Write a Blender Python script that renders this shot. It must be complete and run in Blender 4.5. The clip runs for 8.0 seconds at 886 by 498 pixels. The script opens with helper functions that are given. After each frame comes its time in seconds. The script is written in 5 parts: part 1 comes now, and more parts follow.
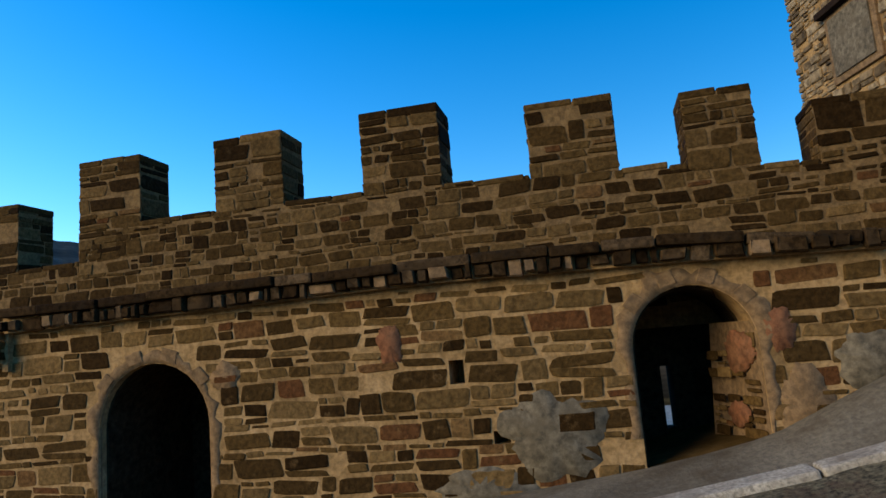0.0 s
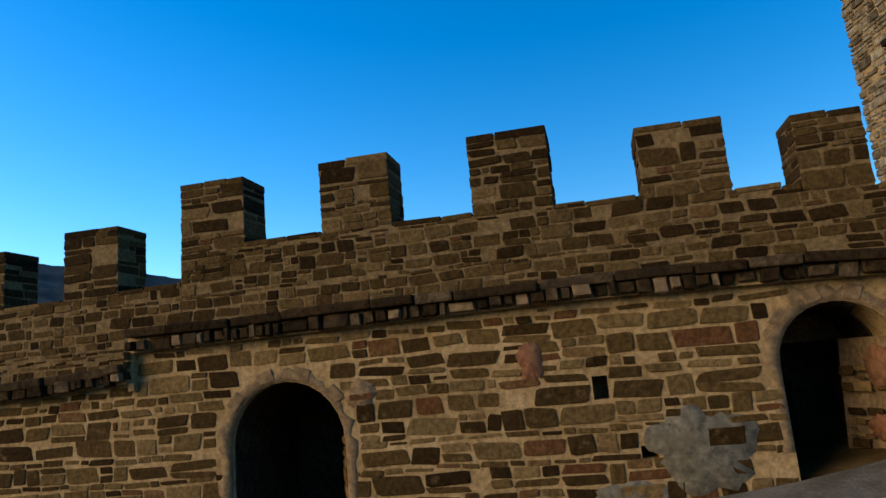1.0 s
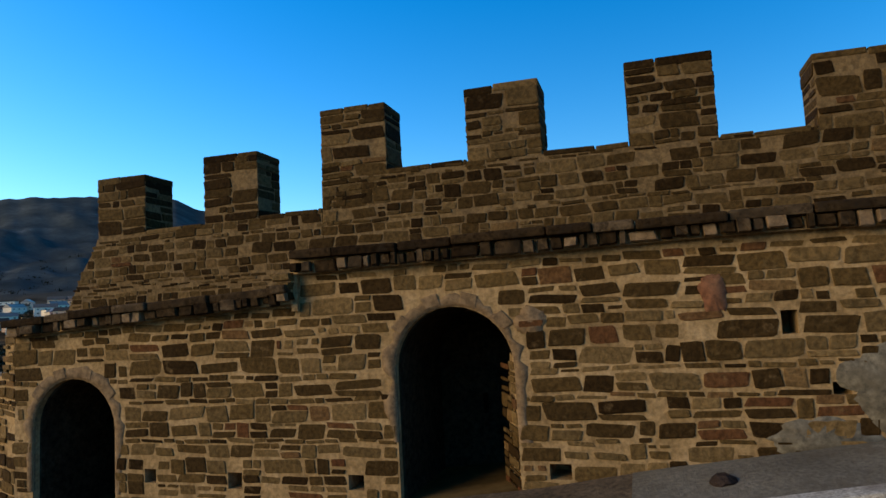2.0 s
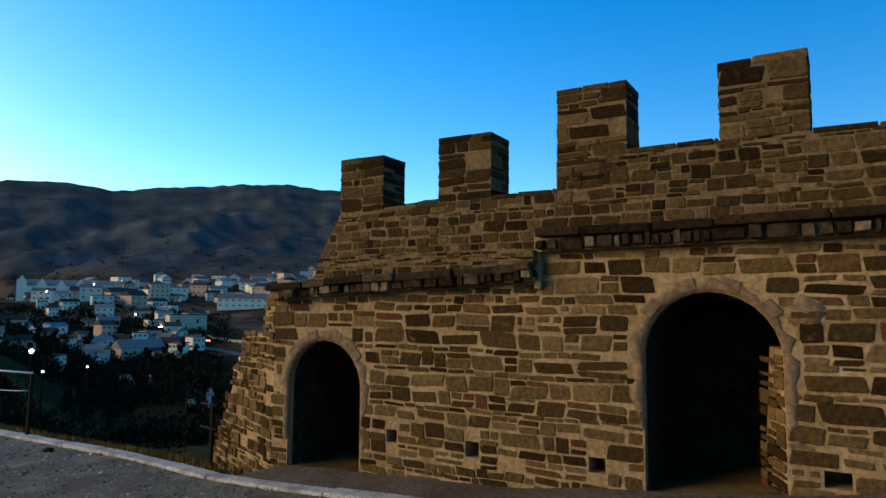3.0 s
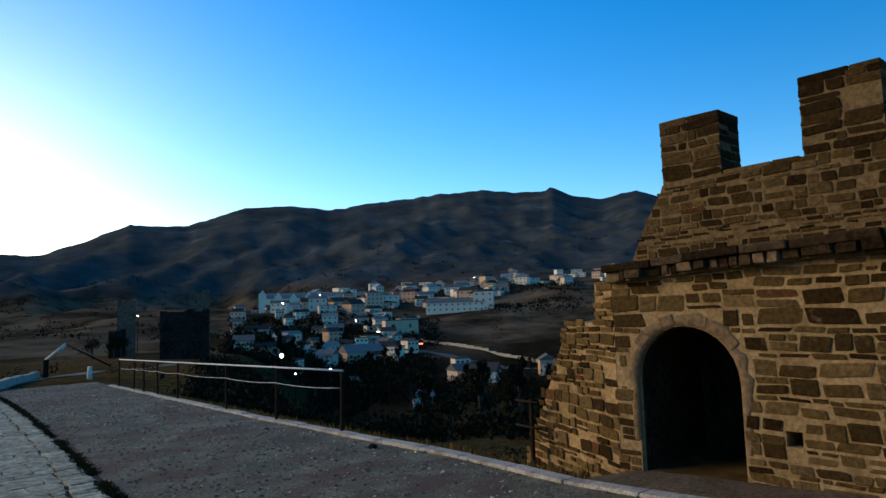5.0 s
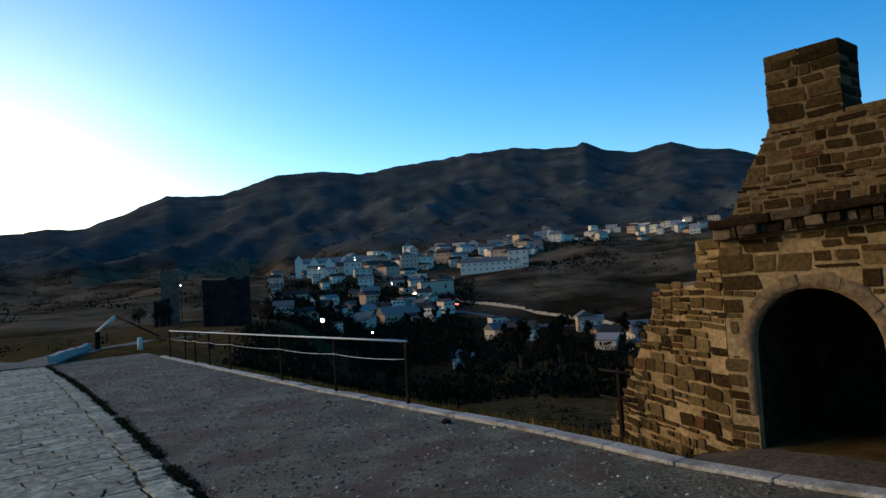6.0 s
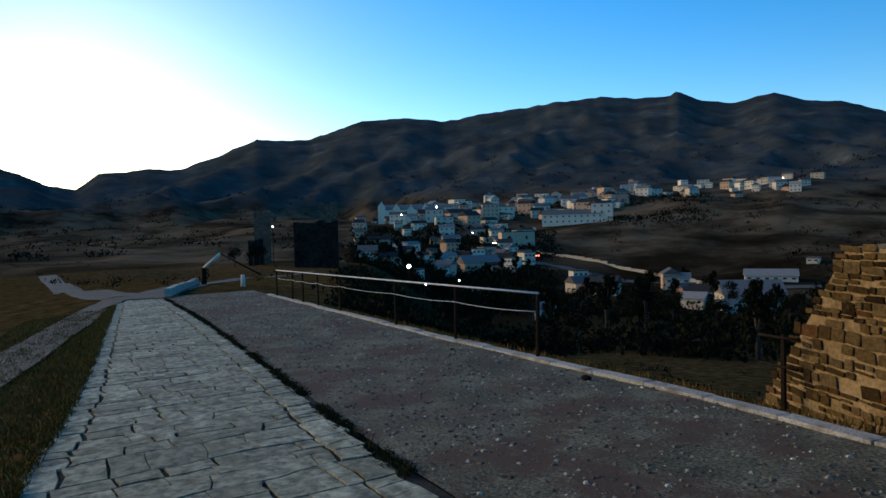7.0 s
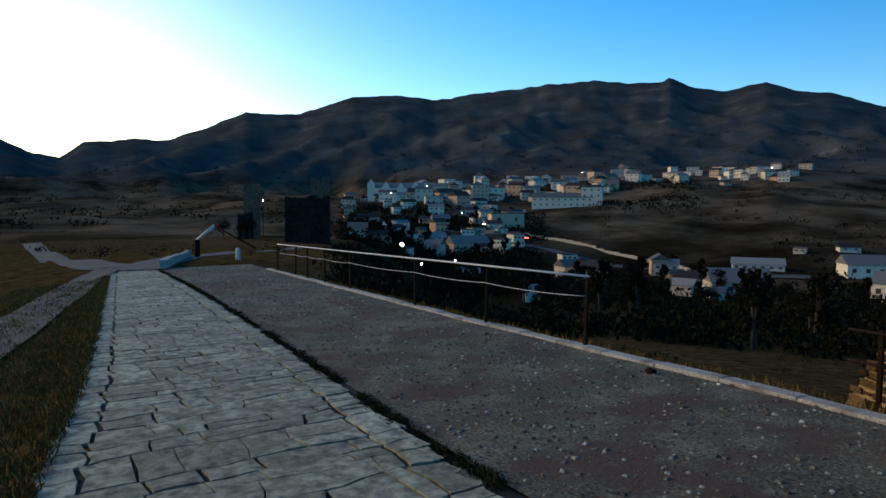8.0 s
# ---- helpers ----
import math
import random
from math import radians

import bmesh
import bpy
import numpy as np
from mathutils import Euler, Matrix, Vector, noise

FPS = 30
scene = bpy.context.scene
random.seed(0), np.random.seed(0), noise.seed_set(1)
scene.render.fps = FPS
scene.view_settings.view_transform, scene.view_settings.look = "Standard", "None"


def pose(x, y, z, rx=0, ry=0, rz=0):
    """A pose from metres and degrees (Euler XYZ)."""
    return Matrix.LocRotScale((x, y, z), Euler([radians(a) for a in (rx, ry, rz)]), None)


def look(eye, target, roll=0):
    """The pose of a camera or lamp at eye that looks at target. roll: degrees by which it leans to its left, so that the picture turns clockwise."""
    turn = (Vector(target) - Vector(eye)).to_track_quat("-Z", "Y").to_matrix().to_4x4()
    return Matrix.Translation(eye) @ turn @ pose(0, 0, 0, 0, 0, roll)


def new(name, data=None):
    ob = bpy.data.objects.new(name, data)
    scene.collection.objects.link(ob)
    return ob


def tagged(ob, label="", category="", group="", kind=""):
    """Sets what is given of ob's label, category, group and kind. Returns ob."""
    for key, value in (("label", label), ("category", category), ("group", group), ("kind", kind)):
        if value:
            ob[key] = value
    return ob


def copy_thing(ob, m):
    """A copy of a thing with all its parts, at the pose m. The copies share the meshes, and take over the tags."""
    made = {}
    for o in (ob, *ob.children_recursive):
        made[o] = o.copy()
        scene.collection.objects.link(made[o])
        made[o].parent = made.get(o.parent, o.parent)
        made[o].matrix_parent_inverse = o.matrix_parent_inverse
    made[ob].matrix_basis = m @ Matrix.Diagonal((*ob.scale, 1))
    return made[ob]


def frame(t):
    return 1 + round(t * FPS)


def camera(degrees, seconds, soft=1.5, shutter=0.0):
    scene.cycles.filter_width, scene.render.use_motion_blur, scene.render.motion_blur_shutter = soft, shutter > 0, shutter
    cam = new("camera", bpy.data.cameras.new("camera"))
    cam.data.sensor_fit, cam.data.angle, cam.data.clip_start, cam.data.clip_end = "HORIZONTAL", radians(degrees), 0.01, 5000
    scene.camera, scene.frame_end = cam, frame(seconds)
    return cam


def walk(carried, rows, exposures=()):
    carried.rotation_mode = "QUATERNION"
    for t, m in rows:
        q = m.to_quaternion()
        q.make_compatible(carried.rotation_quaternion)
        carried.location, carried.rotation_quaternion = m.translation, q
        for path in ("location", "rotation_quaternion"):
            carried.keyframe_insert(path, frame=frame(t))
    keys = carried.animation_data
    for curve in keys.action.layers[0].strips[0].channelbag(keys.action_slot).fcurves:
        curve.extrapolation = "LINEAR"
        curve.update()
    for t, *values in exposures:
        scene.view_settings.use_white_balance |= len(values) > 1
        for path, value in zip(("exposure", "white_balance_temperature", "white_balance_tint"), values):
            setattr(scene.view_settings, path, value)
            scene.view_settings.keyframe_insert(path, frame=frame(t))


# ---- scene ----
cam = camera(68, 8.0)
PATH = [
    (0, (5.845, -5.542, 2.210), (4.944, -1.687, 2.784), -4.75),
    (0.5, (5.241, -5.741, 2.245), (4.319, -1.910, 2.935), -3.61),
    (1, (4.621, -5.973, 2.258), (3.768, -2.130, 2.967), -5.08),
    (1.2, (4.376, -6.042, 2.255), (3.507, -2.185, 2.864), -4.75),
    (2.3, (3.090, -6.259, 2.182), (1.713, -2.521, 2.544), -2.05),
    (2.5, (2.926, -6.326, 2.159), (1.320, -2.683, 2.549), -1.17),
    (3, (2.667, -6.445, 2.096), (0.593, -3.043, 2.450), 0.48),
    (3.5, (2.061, -6.495, 2.036), (-0.138, -3.170, 2.371), 0.96),
    (4, (1.522, -6.664, 1.967), (-0.995, -3.574, 2.304), 1.35),
    (4.5, (1.177, -6.797, 1.924), (-1.626, -3.974, 2.342), -1.14),
    (4.7, (0.996, -6.792, 1.917), (-1.931, -4.099, 2.341), -1.82),
    (5.8, (-0.149, -6.617, 1.993), (-3.185, -4.020, 2.189), -2.62),
    (6, (-0.264, -6.677, 2.032), (-3.389, -4.183, 2.171), -3.54),
    (6.5, (-0.536, -6.970, 2.096), (-3.842, -4.718, 2.064), -2.58),
    (7, (-1.051, -7.230, 2.067), (-4.460, -5.142, 1.919), -1.44),
    (7.5, (-1.660, -7.402, 2.003), (-5.180, -5.506, 1.891), 0.12),
    (8, (-2.292, -7.466, 1.978), (-5.655, -5.317, 1.706), 0.31),
]
EXPOSURES = [(0, 1.28), (1, 1.18), (2.3, 1.15), (3.4, 1.18), (4.2, .95), (5.2, .9), (6.5, .75), (8, .8)]
walk(cam, [(t, look(eye, target, roll)) for t, eye, target, roll in PATH], EXPOSURES)

# ---- light ----
SUN_AZ, SUN_EL = radians(132), radians(15)      # azimuth from +y towards -x


def heading(az, el):
    return Vector((-math.sin(az) * math.cos(el), math.cos(az) * math.cos(el), math.sin(el)))


world = bpy.data.worlds.new("evening_sky")
scene.world = world
world.use_nodes = True
wn = world.node_tree
sky = wn.nodes.new("ShaderNodeTexSky")
sky.sky_type = "NISHITA"
sky.sun_disc = False
sky.sun_elevation = radians(9)
sky.sun_rotation = -radians(88)
sky.altitude = 100
sky.air_density = 1.0
sky.dust_density = 0.2
sky.ozone_density = 3.0
sat = wn.nodes.new("ShaderNodeHueSaturation")
sat.inputs["Hue"].default_value = 0.508
sat.inputs["Saturation"].default_value = 1.35
wn.links.new(sky.outputs[0], sat.inputs["Color"])
wn.links.new(sat.outputs[0], wn.nodes["Background"].inputs["Color"])
wn.nodes["Background"].inputs["Strength"].default_value = 0.15

lamp = bpy.data.lights.new("low_sun_glow", "SUN")
lamp.energy = 1.8
lamp.angle = radians(40)
lamp.color = (1.0, 0.77, 0.43)
glow = new("low_sun_glow", lamp)
glow.matrix_world = look(heading(SUN_AZ, SUN_EL) * 60, (0, 0, 0))


# ---- materials ----
def ramp_node(nt, stops, mode="LINEAR"):
    n = nt.nodes.new("ShaderNodeValToRGB")
    n.color_ramp.interpolation = mode
    els = n.color_ramp.elements
    while len(els) < len(stops):
        els.new(0.5)
    for e, (p, c) in zip(els, stops):
        e.position, e.color = p, (*c, 1)
    return n


def noise_node(nt, vec, scale, detail=5.0, rough=0.6):
    n = nt.nodes.new("ShaderNodeTexNoise")
    n.inputs["Scale"].default_value = scale
    n.inputs["Detail"].default_value = detail
    n.inputs["Roughness"].default_value = rough
    nt.links.new(vec, n.inputs["Vector"])
    return n


def mix_node(nt, a, b, fac, mode="MIX"):
    n = nt.nodes.new("ShaderNodeMix")
    n.data_type, n.blend_type = "RGBA", mode
    for sock, v in ((n.inputs[0], fac), (n.inputs[6], a), (n.inputs[7], b)):
        if isinstance(v, (int, float)):
            sock.default_value = v
        elif isinstance(v, tuple):
            sock.default_value = (*v, 1)
        else:
            nt.links.new(v, sock)
    return n.outputs[2]


def surface(name, stops, big=1.0, fine=14.0, bump=0.4, depth=0.02, rough=0.9, per_piece=0.0, mottle=0.5, spec=0.2, stain=None, metal=0.0):
    """A grained material: a colour ramp over large noise or over each piece's own random number, finer mottling, relief.
    stain: (colour, scale, from, to), patches with a shape of their own."""
    m = bpy.data.materials.new(name)
    m.use_nodes = True
    nt = m.node_tree
    b = nt.nodes["Principled BSDF"]
    geo = nt.nodes.new("ShaderNodeNewGeometry")
    pos = geo.outputs["Position"]
    n1, n2 = noise_node(nt, pos, big), noise_node(nt, pos, fine, 8.0, 0.65)
    ramp = ramp_node(nt, stops)
    if per_piece:
        info = nt.nodes.new("ShaderNodeObjectInfo")
        add = nt.nodes.new("ShaderNodeMath")
        add.operation = "ADD"
        nt.links.new(info.outputs["Random"], add.inputs[0])
        nt.links.new(geo.outputs["Random Per Island"], add.inputs[1])
        fr = nt.nodes.new("ShaderNodeMath")
        fr.operation = "FRACT"
        nt.links.new(add.outputs[0], fr.inputs[0])
        mm = nt.nodes.new("ShaderNodeMix")
        mm.inputs[0].default_value = per_piece
        nt.links.new(n1.outputs["Fac"], mm.inputs[2])
        nt.links.new(fr.outputs[0], mm.inputs[3])
        nt.links.new(mm.outputs[0], ramp.inputs["Fac"])
    else:
        nt.links.new(n1.outputs["Fac"], ramp.inputs["Fac"])
    dark = ramp_node(nt, [(0.38, (1 - mottle,) * 3), (0.62, (1 + 0.35 * mottle,) * 3)])
    nt.links.new(n2.outputs["Fac"], dark.inputs["Fac"])
    col = mix_node(nt, ramp.outputs[0], dark.outputs[0], 1.0, "MULTIPLY")
    if stain:
        c, sc, lo, hi = stain
        n3 = noise_node(nt, pos, sc, 6.0, 0.7)
        sr = ramp_node(nt, [(lo, (0, 0, 0)), (hi, (1, 1, 1))])
        nt.links.new(n3.outputs["Fac"], sr.inputs["Fac"])
        col = mix_node(nt, col, c, sr.outputs[0])
    nt.links.new(col, b.inputs["Base Color"])
    b.inputs["Roughness"].default_value = rough
    b.inputs["Specular IOR Level"].default_value = spec
    b.inputs["Metallic"].default_value = metal
    bp = nt.nodes.new("ShaderNodeBump")
    bp.inputs["Strength"].default_value = bump
    bp.inputs["Distance"].default_value = depth
    nt.links.new(n2.outputs["Fac"], bp.inputs["Height"])
    nt.links.new(bp.outputs[0], b.inputs["Normal"])
    return m


def glowing(name, color, strength):
    m = bpy.data.materials.new(name)
    m.use_nodes = True
    b = m.node_tree.nodes["Principled BSDF"]
    b.inputs["Base Color"].default_value = (*color, 1)
    b.inputs["Emission Color"].default_value = (*color, 1)
    b.inputs["Emission Strength"].default_value = strength
    return m


STONE_HUES = [(.0210, .0110, .0036), (.0380, .0205, .0068), (.0600, .0345, .0115), (.0850, .0490, .0160), (.1180, .0705, .0245), (.1240, .0770, .0300), (.1950, .1200, .0465), (.1100, .0480, .0185), (.0900, .0300, .0115)]
STONE = surface("wall_stone", list(zip((0, .15, .29, .42, .58, .75, .88, .93, 1.0), STONE_HUES)),
                big=.8, fine=22, bump=.8, depth=.022, per_piece=.92, mottle=.42, spec=.04, stain=((.17, .105, .044), 5, .58, .76))
# Wall stone hues times .8: parapet weathering, plus its weaker light put into colour.
DIMSTONE = surface("weathered_dim_parapet_stone", [(p, tuple(.8 * v for v in c)) for p, c in zip((0, .17, .34, .50, .68, .83, .92, .955, 1.0), STONE_HUES)],
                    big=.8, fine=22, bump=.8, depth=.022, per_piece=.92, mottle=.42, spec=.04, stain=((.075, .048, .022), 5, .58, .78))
MORTAR = surface("lime_mortar", [(.25, (.205, .126, .052)), (.50, (.330, .210, .094)), (.80, (.480, .322, .164))], big=2.2, fine=20, bump=.6, depth=.02, spec=.04,
                 mottle=.35, stain=((.0800, .0480, .0215), 1.9, .54, .78))
# Mortar darkened likewise, for wear and for the parapet's dimmer light.
DIMMORTAR = surface("weathered_dim_mortar", [(.25, (.120, .074, .031)), (.50, (.190, .121, .054)), (.80, (.295, .196, .100))], big=2.2, fine=20, bump=.6, depth=.02, spec=.04,
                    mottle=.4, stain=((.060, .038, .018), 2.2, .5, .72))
PLASTER = surface("old_plaster", [(.3, (.1590, .0976, .0459)), (.7, (.2389, .1536, .0803))], big=3, fine=18, bump=.5, depth=.012, mottle=.4,
                  stain=((.0935, .0640, .0383), 4, .52, .72))
GREYPLASTER = surface("grey_plaster_patch", [(.3, (.1040, .0859, .0581)), (.7, (.1768, .1484, .1038))], big=3, fine=14, bump=.15, depth=.015, mottle=.5,
                      stain=((.1040, .0830, .0528), 5, .5, .68))
PINKPLASTER = surface("pink_lime_plaster", [(.3, (.1729, .0677, .0321)), (.7, (.2002, .0963, .0472))], big=4, fine=18, bump=.5, depth=.012, mottle=.4)
LEDGE = surface("dark_ledge_stone", [(.18, (.0190, .0105, .0045)), (.55, (.0480, .0280, .0120)), (.9, (.1300, .0860, .0470))], big=3, fine=20, bump=.8,
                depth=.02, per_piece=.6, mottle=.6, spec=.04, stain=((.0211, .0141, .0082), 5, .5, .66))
# Niche interiors: the deep shade inside is put into this dark colour.
NICHE = surface("shaded_niche_rubble", [(.3, (.022, .016, .009)), (.7, (.05, .036, .02))], big=3, fine=16, bump=.9, depth=.04, mottle=.6, spec=.04)
FLAG = surface("flagstone", [(0.0, (.19, .17, .105)), (.25, (.27, .245, .155)), (.6, (.34, .312, .20)), (.86, (.44, .405, .265)), (.93, (.30, .235, .145)), (1.0, (.23, .205, .14))], big=1.0, fine=8,
               bump=1.0, depth=.02, per_piece=.75, mottle=.62, rough=.8, spec=.25, stain=((.165, .143, .078), 2.6, .5, .68))
BED = surface("paving_bed_earth", [(.3, (.022, .018, .012)), (.7, (.05, .042, .03))], big=4, fine=30, bump=.8, depth=.02)
GRAVEL = surface("gravel_road", [(.25, (.0805, .0661, .0381)), (.5, (.1745, .1467, .0874)), (.75, (.2751, .2326, .1435))], big=1.3, fine=30, bump=1.0, depth=.025,
                 mottle=.75, stain=((.105, .062, .038), .7, .48, .58))
DUST = surface("pale_dusty_gravel", [(.3, (.115, .097, .070)), (.7, (.20, .172, .128))], big=1.2, fine=26, bump=.7, depth=.02, mottle=.3, stain=((.09, .07, .046), 1.3, .5, .68))
PEBBLE = surface("pebble", [(0.0, (.09, .073, .052)), (.55, (.17, .143, .102)), (.8, (.33, .275, .195)), (1.0, (.62, .54, .40))], per_piece=1.0, fine=60, spec=.06)
KERB = surface("concrete_kerb", [(.3, (.36, .315, .25)), (.7, (.54, .48, .385))], big=2, fine=40, bump=.6, depth=.01, mottle=.5,
               stain=((.1610, .1232, .0880), 2.5, .52, .7))
GRASS = surface("dry_turf", [(.2, (.035, .04, .016)), (.6, (.07, .062, .028)), (.9, (.13, .105, .06))], big=1.2, fine=40, bump=1.0, depth=.05, mottle=.7)
WEED = surface("damp_weeds", [(0.0, (.012, .012, .004)), (.6, (.03, .028, .009)), (1.0, (.06, .05, .018))], per_piece=1.0, fine=30, spec=.03)
BLADE = surface("grass_blades", [(0.0, (.085, .048, .010)), (.6, (.19, .105, .023)), (1.0, (.36, .20, .05))], per_piece=1.0, fine=30, spec=.03)
DIRT = surface("dirt_track", [(.3, (.072, .062, .048)), (.7, (.125, .110, .088))], big=.6, fine=18, bump=.6, depth=.03)
IRON = surface("rusty_iron", [(.3, (.014, .009, .006)), (.7, (.03, .018, .011))], big=6, fine=60, bump=.3, depth=.004, rough=.95, spec=.08)
PIPE = surface("pale_painted_pipe", [(.3, (.55, .54, .50)), (.7, (.74, .72, .67))], big=6, fine=60, bump=.2, depth=.002, rough=.5, spec=.4)
WHITE = surface("whitewashed_wall", [(0.0, (.42, .33, .225)), (.3, (.68, .55, .40)), (.65, (.82, .68, .50)), (1.0, (.88, .75, .57))], big=.2, fine=2.5, bump=.2, depth=.03, per_piece=.8, mottle=.3)
BRIGHT = surface("fresh_white_paint", [(0.0, (.7400, .5922, .4214)), (1.0, (.8600, .6956, .4988))], big=.2, fine=2.5, bump=.2, depth=.03, mottle=.2)
OCHRE = surface("ochre_house_wall", [(0.0, (.4675, .2772, .1725)), (1.0, (.7150, .4662, .2990))], big=.2, fine=2.5, bump=.2, depth=.03, per_piece=.8, mottle=.3)
ROOF = surface("house_roof", [(0.0, (.025, .021, .018)), (.5, (.07, .06, .05)), (.85, (.15, .13, .11)), (1.0, (.08, .04, .03))], big=.3, fine=3, per_piece=1.0, mottle=.3, bump=.3, depth=.04)
BLUEROOF = surface("pale_sheet_roof", [(0.0, (.12, .105, .09)), (.7, (.22, .195, .165)), (1.0, (.38, .34, .29))], big=.3, fine=3, per_piece=1.0, mottle=.25, rough=.5)
GLASSDARK = surface("dark_window_pane", [(0.0, (.04, .035, .03)), (1.0, (.13, .11, .09))], big=1, fine=3, bump=0, rough=.15, spec=.5)
TOWERSTONE = surface("tower_rubble", [(0.0, (.06, .04, .02)), (.3, (.17, .12, .065)), (.7, (.27, .20, .115)), (1.0, (.36, .275, .17))], big=1.2, fine=9,
                     per_piece=.8, bump=.8, depth=.03, mottle=.6)
RUINSTONE = surface("ruin_stone", [(.3, (.12, .06, .036)), (.7, (.25, .13, .08))], big=.5, fine=3, bump=.8, depth=.1, mottle=.5)
EARTH = surface("trodden_earth", [(.3, (.07, .047, .026)), (.7, (.145, .10, .058))], big=1.5, fine=20, bump=.7, depth=.02, mottle=.5)
DARKTOWER = surface("dark_ruin_stone", [(.3, (.018, .013, .010)), (.7, (.050, .034, .026))], big=.4, fine=2, bump=.8, depth=.2, mottle=.5, spec=.03)
BARK = surface("bark", [(.3, (.04, .032, .024)), (.7, (.075, .06, .045))], big=3, fine=20)
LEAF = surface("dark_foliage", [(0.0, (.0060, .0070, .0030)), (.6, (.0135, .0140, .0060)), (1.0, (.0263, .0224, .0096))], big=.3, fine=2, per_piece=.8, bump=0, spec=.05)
LAMPLIGHT = glowing("lamp_light", (1.0, .95, .8), 60)
HEADLIGHT = glowing("head_light", (1.0, .95, .85), 40)
TAILLIGHT = glowing("tail_light", (1.0, .08, .04), 14)
CARPAINT = surface("car_paint", [(0.0, (.08, .08, .09)), (1.0, (.5, .5, .5))], per_piece=1.0, bump=0, rough=.35, spec=.5)


def land_material():
    """Grass, bare brown slopes and dark scrub or woods, by height and by patches."""
    m = bpy.data.materials.new("hillside")
    m.use_nodes = True
    nt = m.node_tree
    b = nt.nodes["Principled BSDF"]
    geo = nt.nodes.new("ShaderNodeNewGeometry")
    pos = geo.outputs["Position"]
    sep = nt.nodes.new("ShaderNodeSeparateXYZ")
    nt.links.new(pos, sep.inputs[0])
    near = noise_node(nt, pos, 1.3, 8)
    turf = ramp_node(nt, [(.28, (.020, .012, .004)), (.5, (.070, .043, .015)), (.75, (.145, .092, .036))])
    nt.links.new(near.outputs["Fac"], turf.inputs["Fac"])
    mid = noise_node(nt, pos, .018, 8, .65)
    slope = ramp_node(nt, [(.34, (.014, .011, .007)), (.44, (.044, .032, .019)), (.55, (.105, .074, .043)), (.64, (.145, .104, .063)), (.72, (.058, .042, .026))])
    nt.links.new(mid.outputs["Fac"], slope.inputs["Fac"])
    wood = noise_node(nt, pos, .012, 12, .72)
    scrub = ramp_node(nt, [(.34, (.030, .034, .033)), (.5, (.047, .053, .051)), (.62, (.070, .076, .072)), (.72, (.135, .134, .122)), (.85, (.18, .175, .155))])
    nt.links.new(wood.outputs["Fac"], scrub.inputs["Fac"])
    # distance from the path, for the change of plant cover
    ln = nt.nodes.new("ShaderNodeVectorMath")
    ln.operation = "LENGTH"
    nt.links.new(pos, ln.inputs[0])
    f1 = nt.nodes.new("ShaderNodeMapRange")
    f1.inputs[1].default_value, f1.inputs[2].default_value = 90, 240
    nt.links.new(ln.outputs["Value"], f1.inputs[0])
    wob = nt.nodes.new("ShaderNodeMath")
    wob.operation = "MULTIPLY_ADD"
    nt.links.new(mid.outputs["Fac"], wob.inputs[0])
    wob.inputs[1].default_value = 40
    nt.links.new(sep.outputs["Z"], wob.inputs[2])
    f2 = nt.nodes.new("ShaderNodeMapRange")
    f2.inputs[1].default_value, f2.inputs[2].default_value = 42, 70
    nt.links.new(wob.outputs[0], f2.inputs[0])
    c = mix_node(nt, turf.outputs[0], slope.outputs[0], f1.outputs[0])
    # the overgrown valley floor, darkened by height, its shade put into the colour
    f3 = nt.nodes.new("ShaderNodeMapRange")
    f3.inputs[1].default_value, f3.inputs[2].default_value = -12, 14
    f3.inputs[3].default_value, f3.inputs[4].default_value = 1, 0
    nt.links.new(wob.outputs[0], f3.inputs[0])
    c = mix_node(nt, c, (.011, .0075, .003), f3.outputs[0])
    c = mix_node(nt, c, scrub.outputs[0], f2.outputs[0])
    nt.links.new(c, b.inputs["Base Color"])
    b.inputs["Roughness"].default_value = 1.0
    b.inputs["Specular IOR Level"].default_value = 0.0
    bp = nt.nodes.new("ShaderNodeBump")
    bp.inputs["Strength"].default_value = .8
    bp.inputs["Distance"].default_value = .06
    nt.links.new(near.outputs["Fac"], bp.inputs["Height"])
    nt.links.new(bp.outputs[0], b.inputs["Normal"])
    return m


LAND = land_material()


# ---- builders ----
def mesh_of(name, verts, faces, material, smooth=False):
    me = bpy.data.meshes.new(name)
    me.from_pydata([tuple(v) for v in verts], [], faces)
    me.materials.append(material)
    if smooth:
        me.polygons.foreach_set("use_smooth", [True] * len(me.polygons))
    me.update()
    return me


def part(name, data, parent=None, m=None, label="", kind=""):
    """Links a mesh as one object, under a thing or a part."""
    ob = new(name, data)
    if parent is not None:
        ob.parent = parent
    if m is not None:
        ob.matrix_basis = m
    return tagged(ob, label=label, kind=kind)


def thing(name, label, category, m=None, group="", kind=""):
    ob = new(name)
    ob.empty_display_size = 0.2
    if m is not None:
        ob.matrix_basis = m
    return tagged(ob, label, category, group, kind)


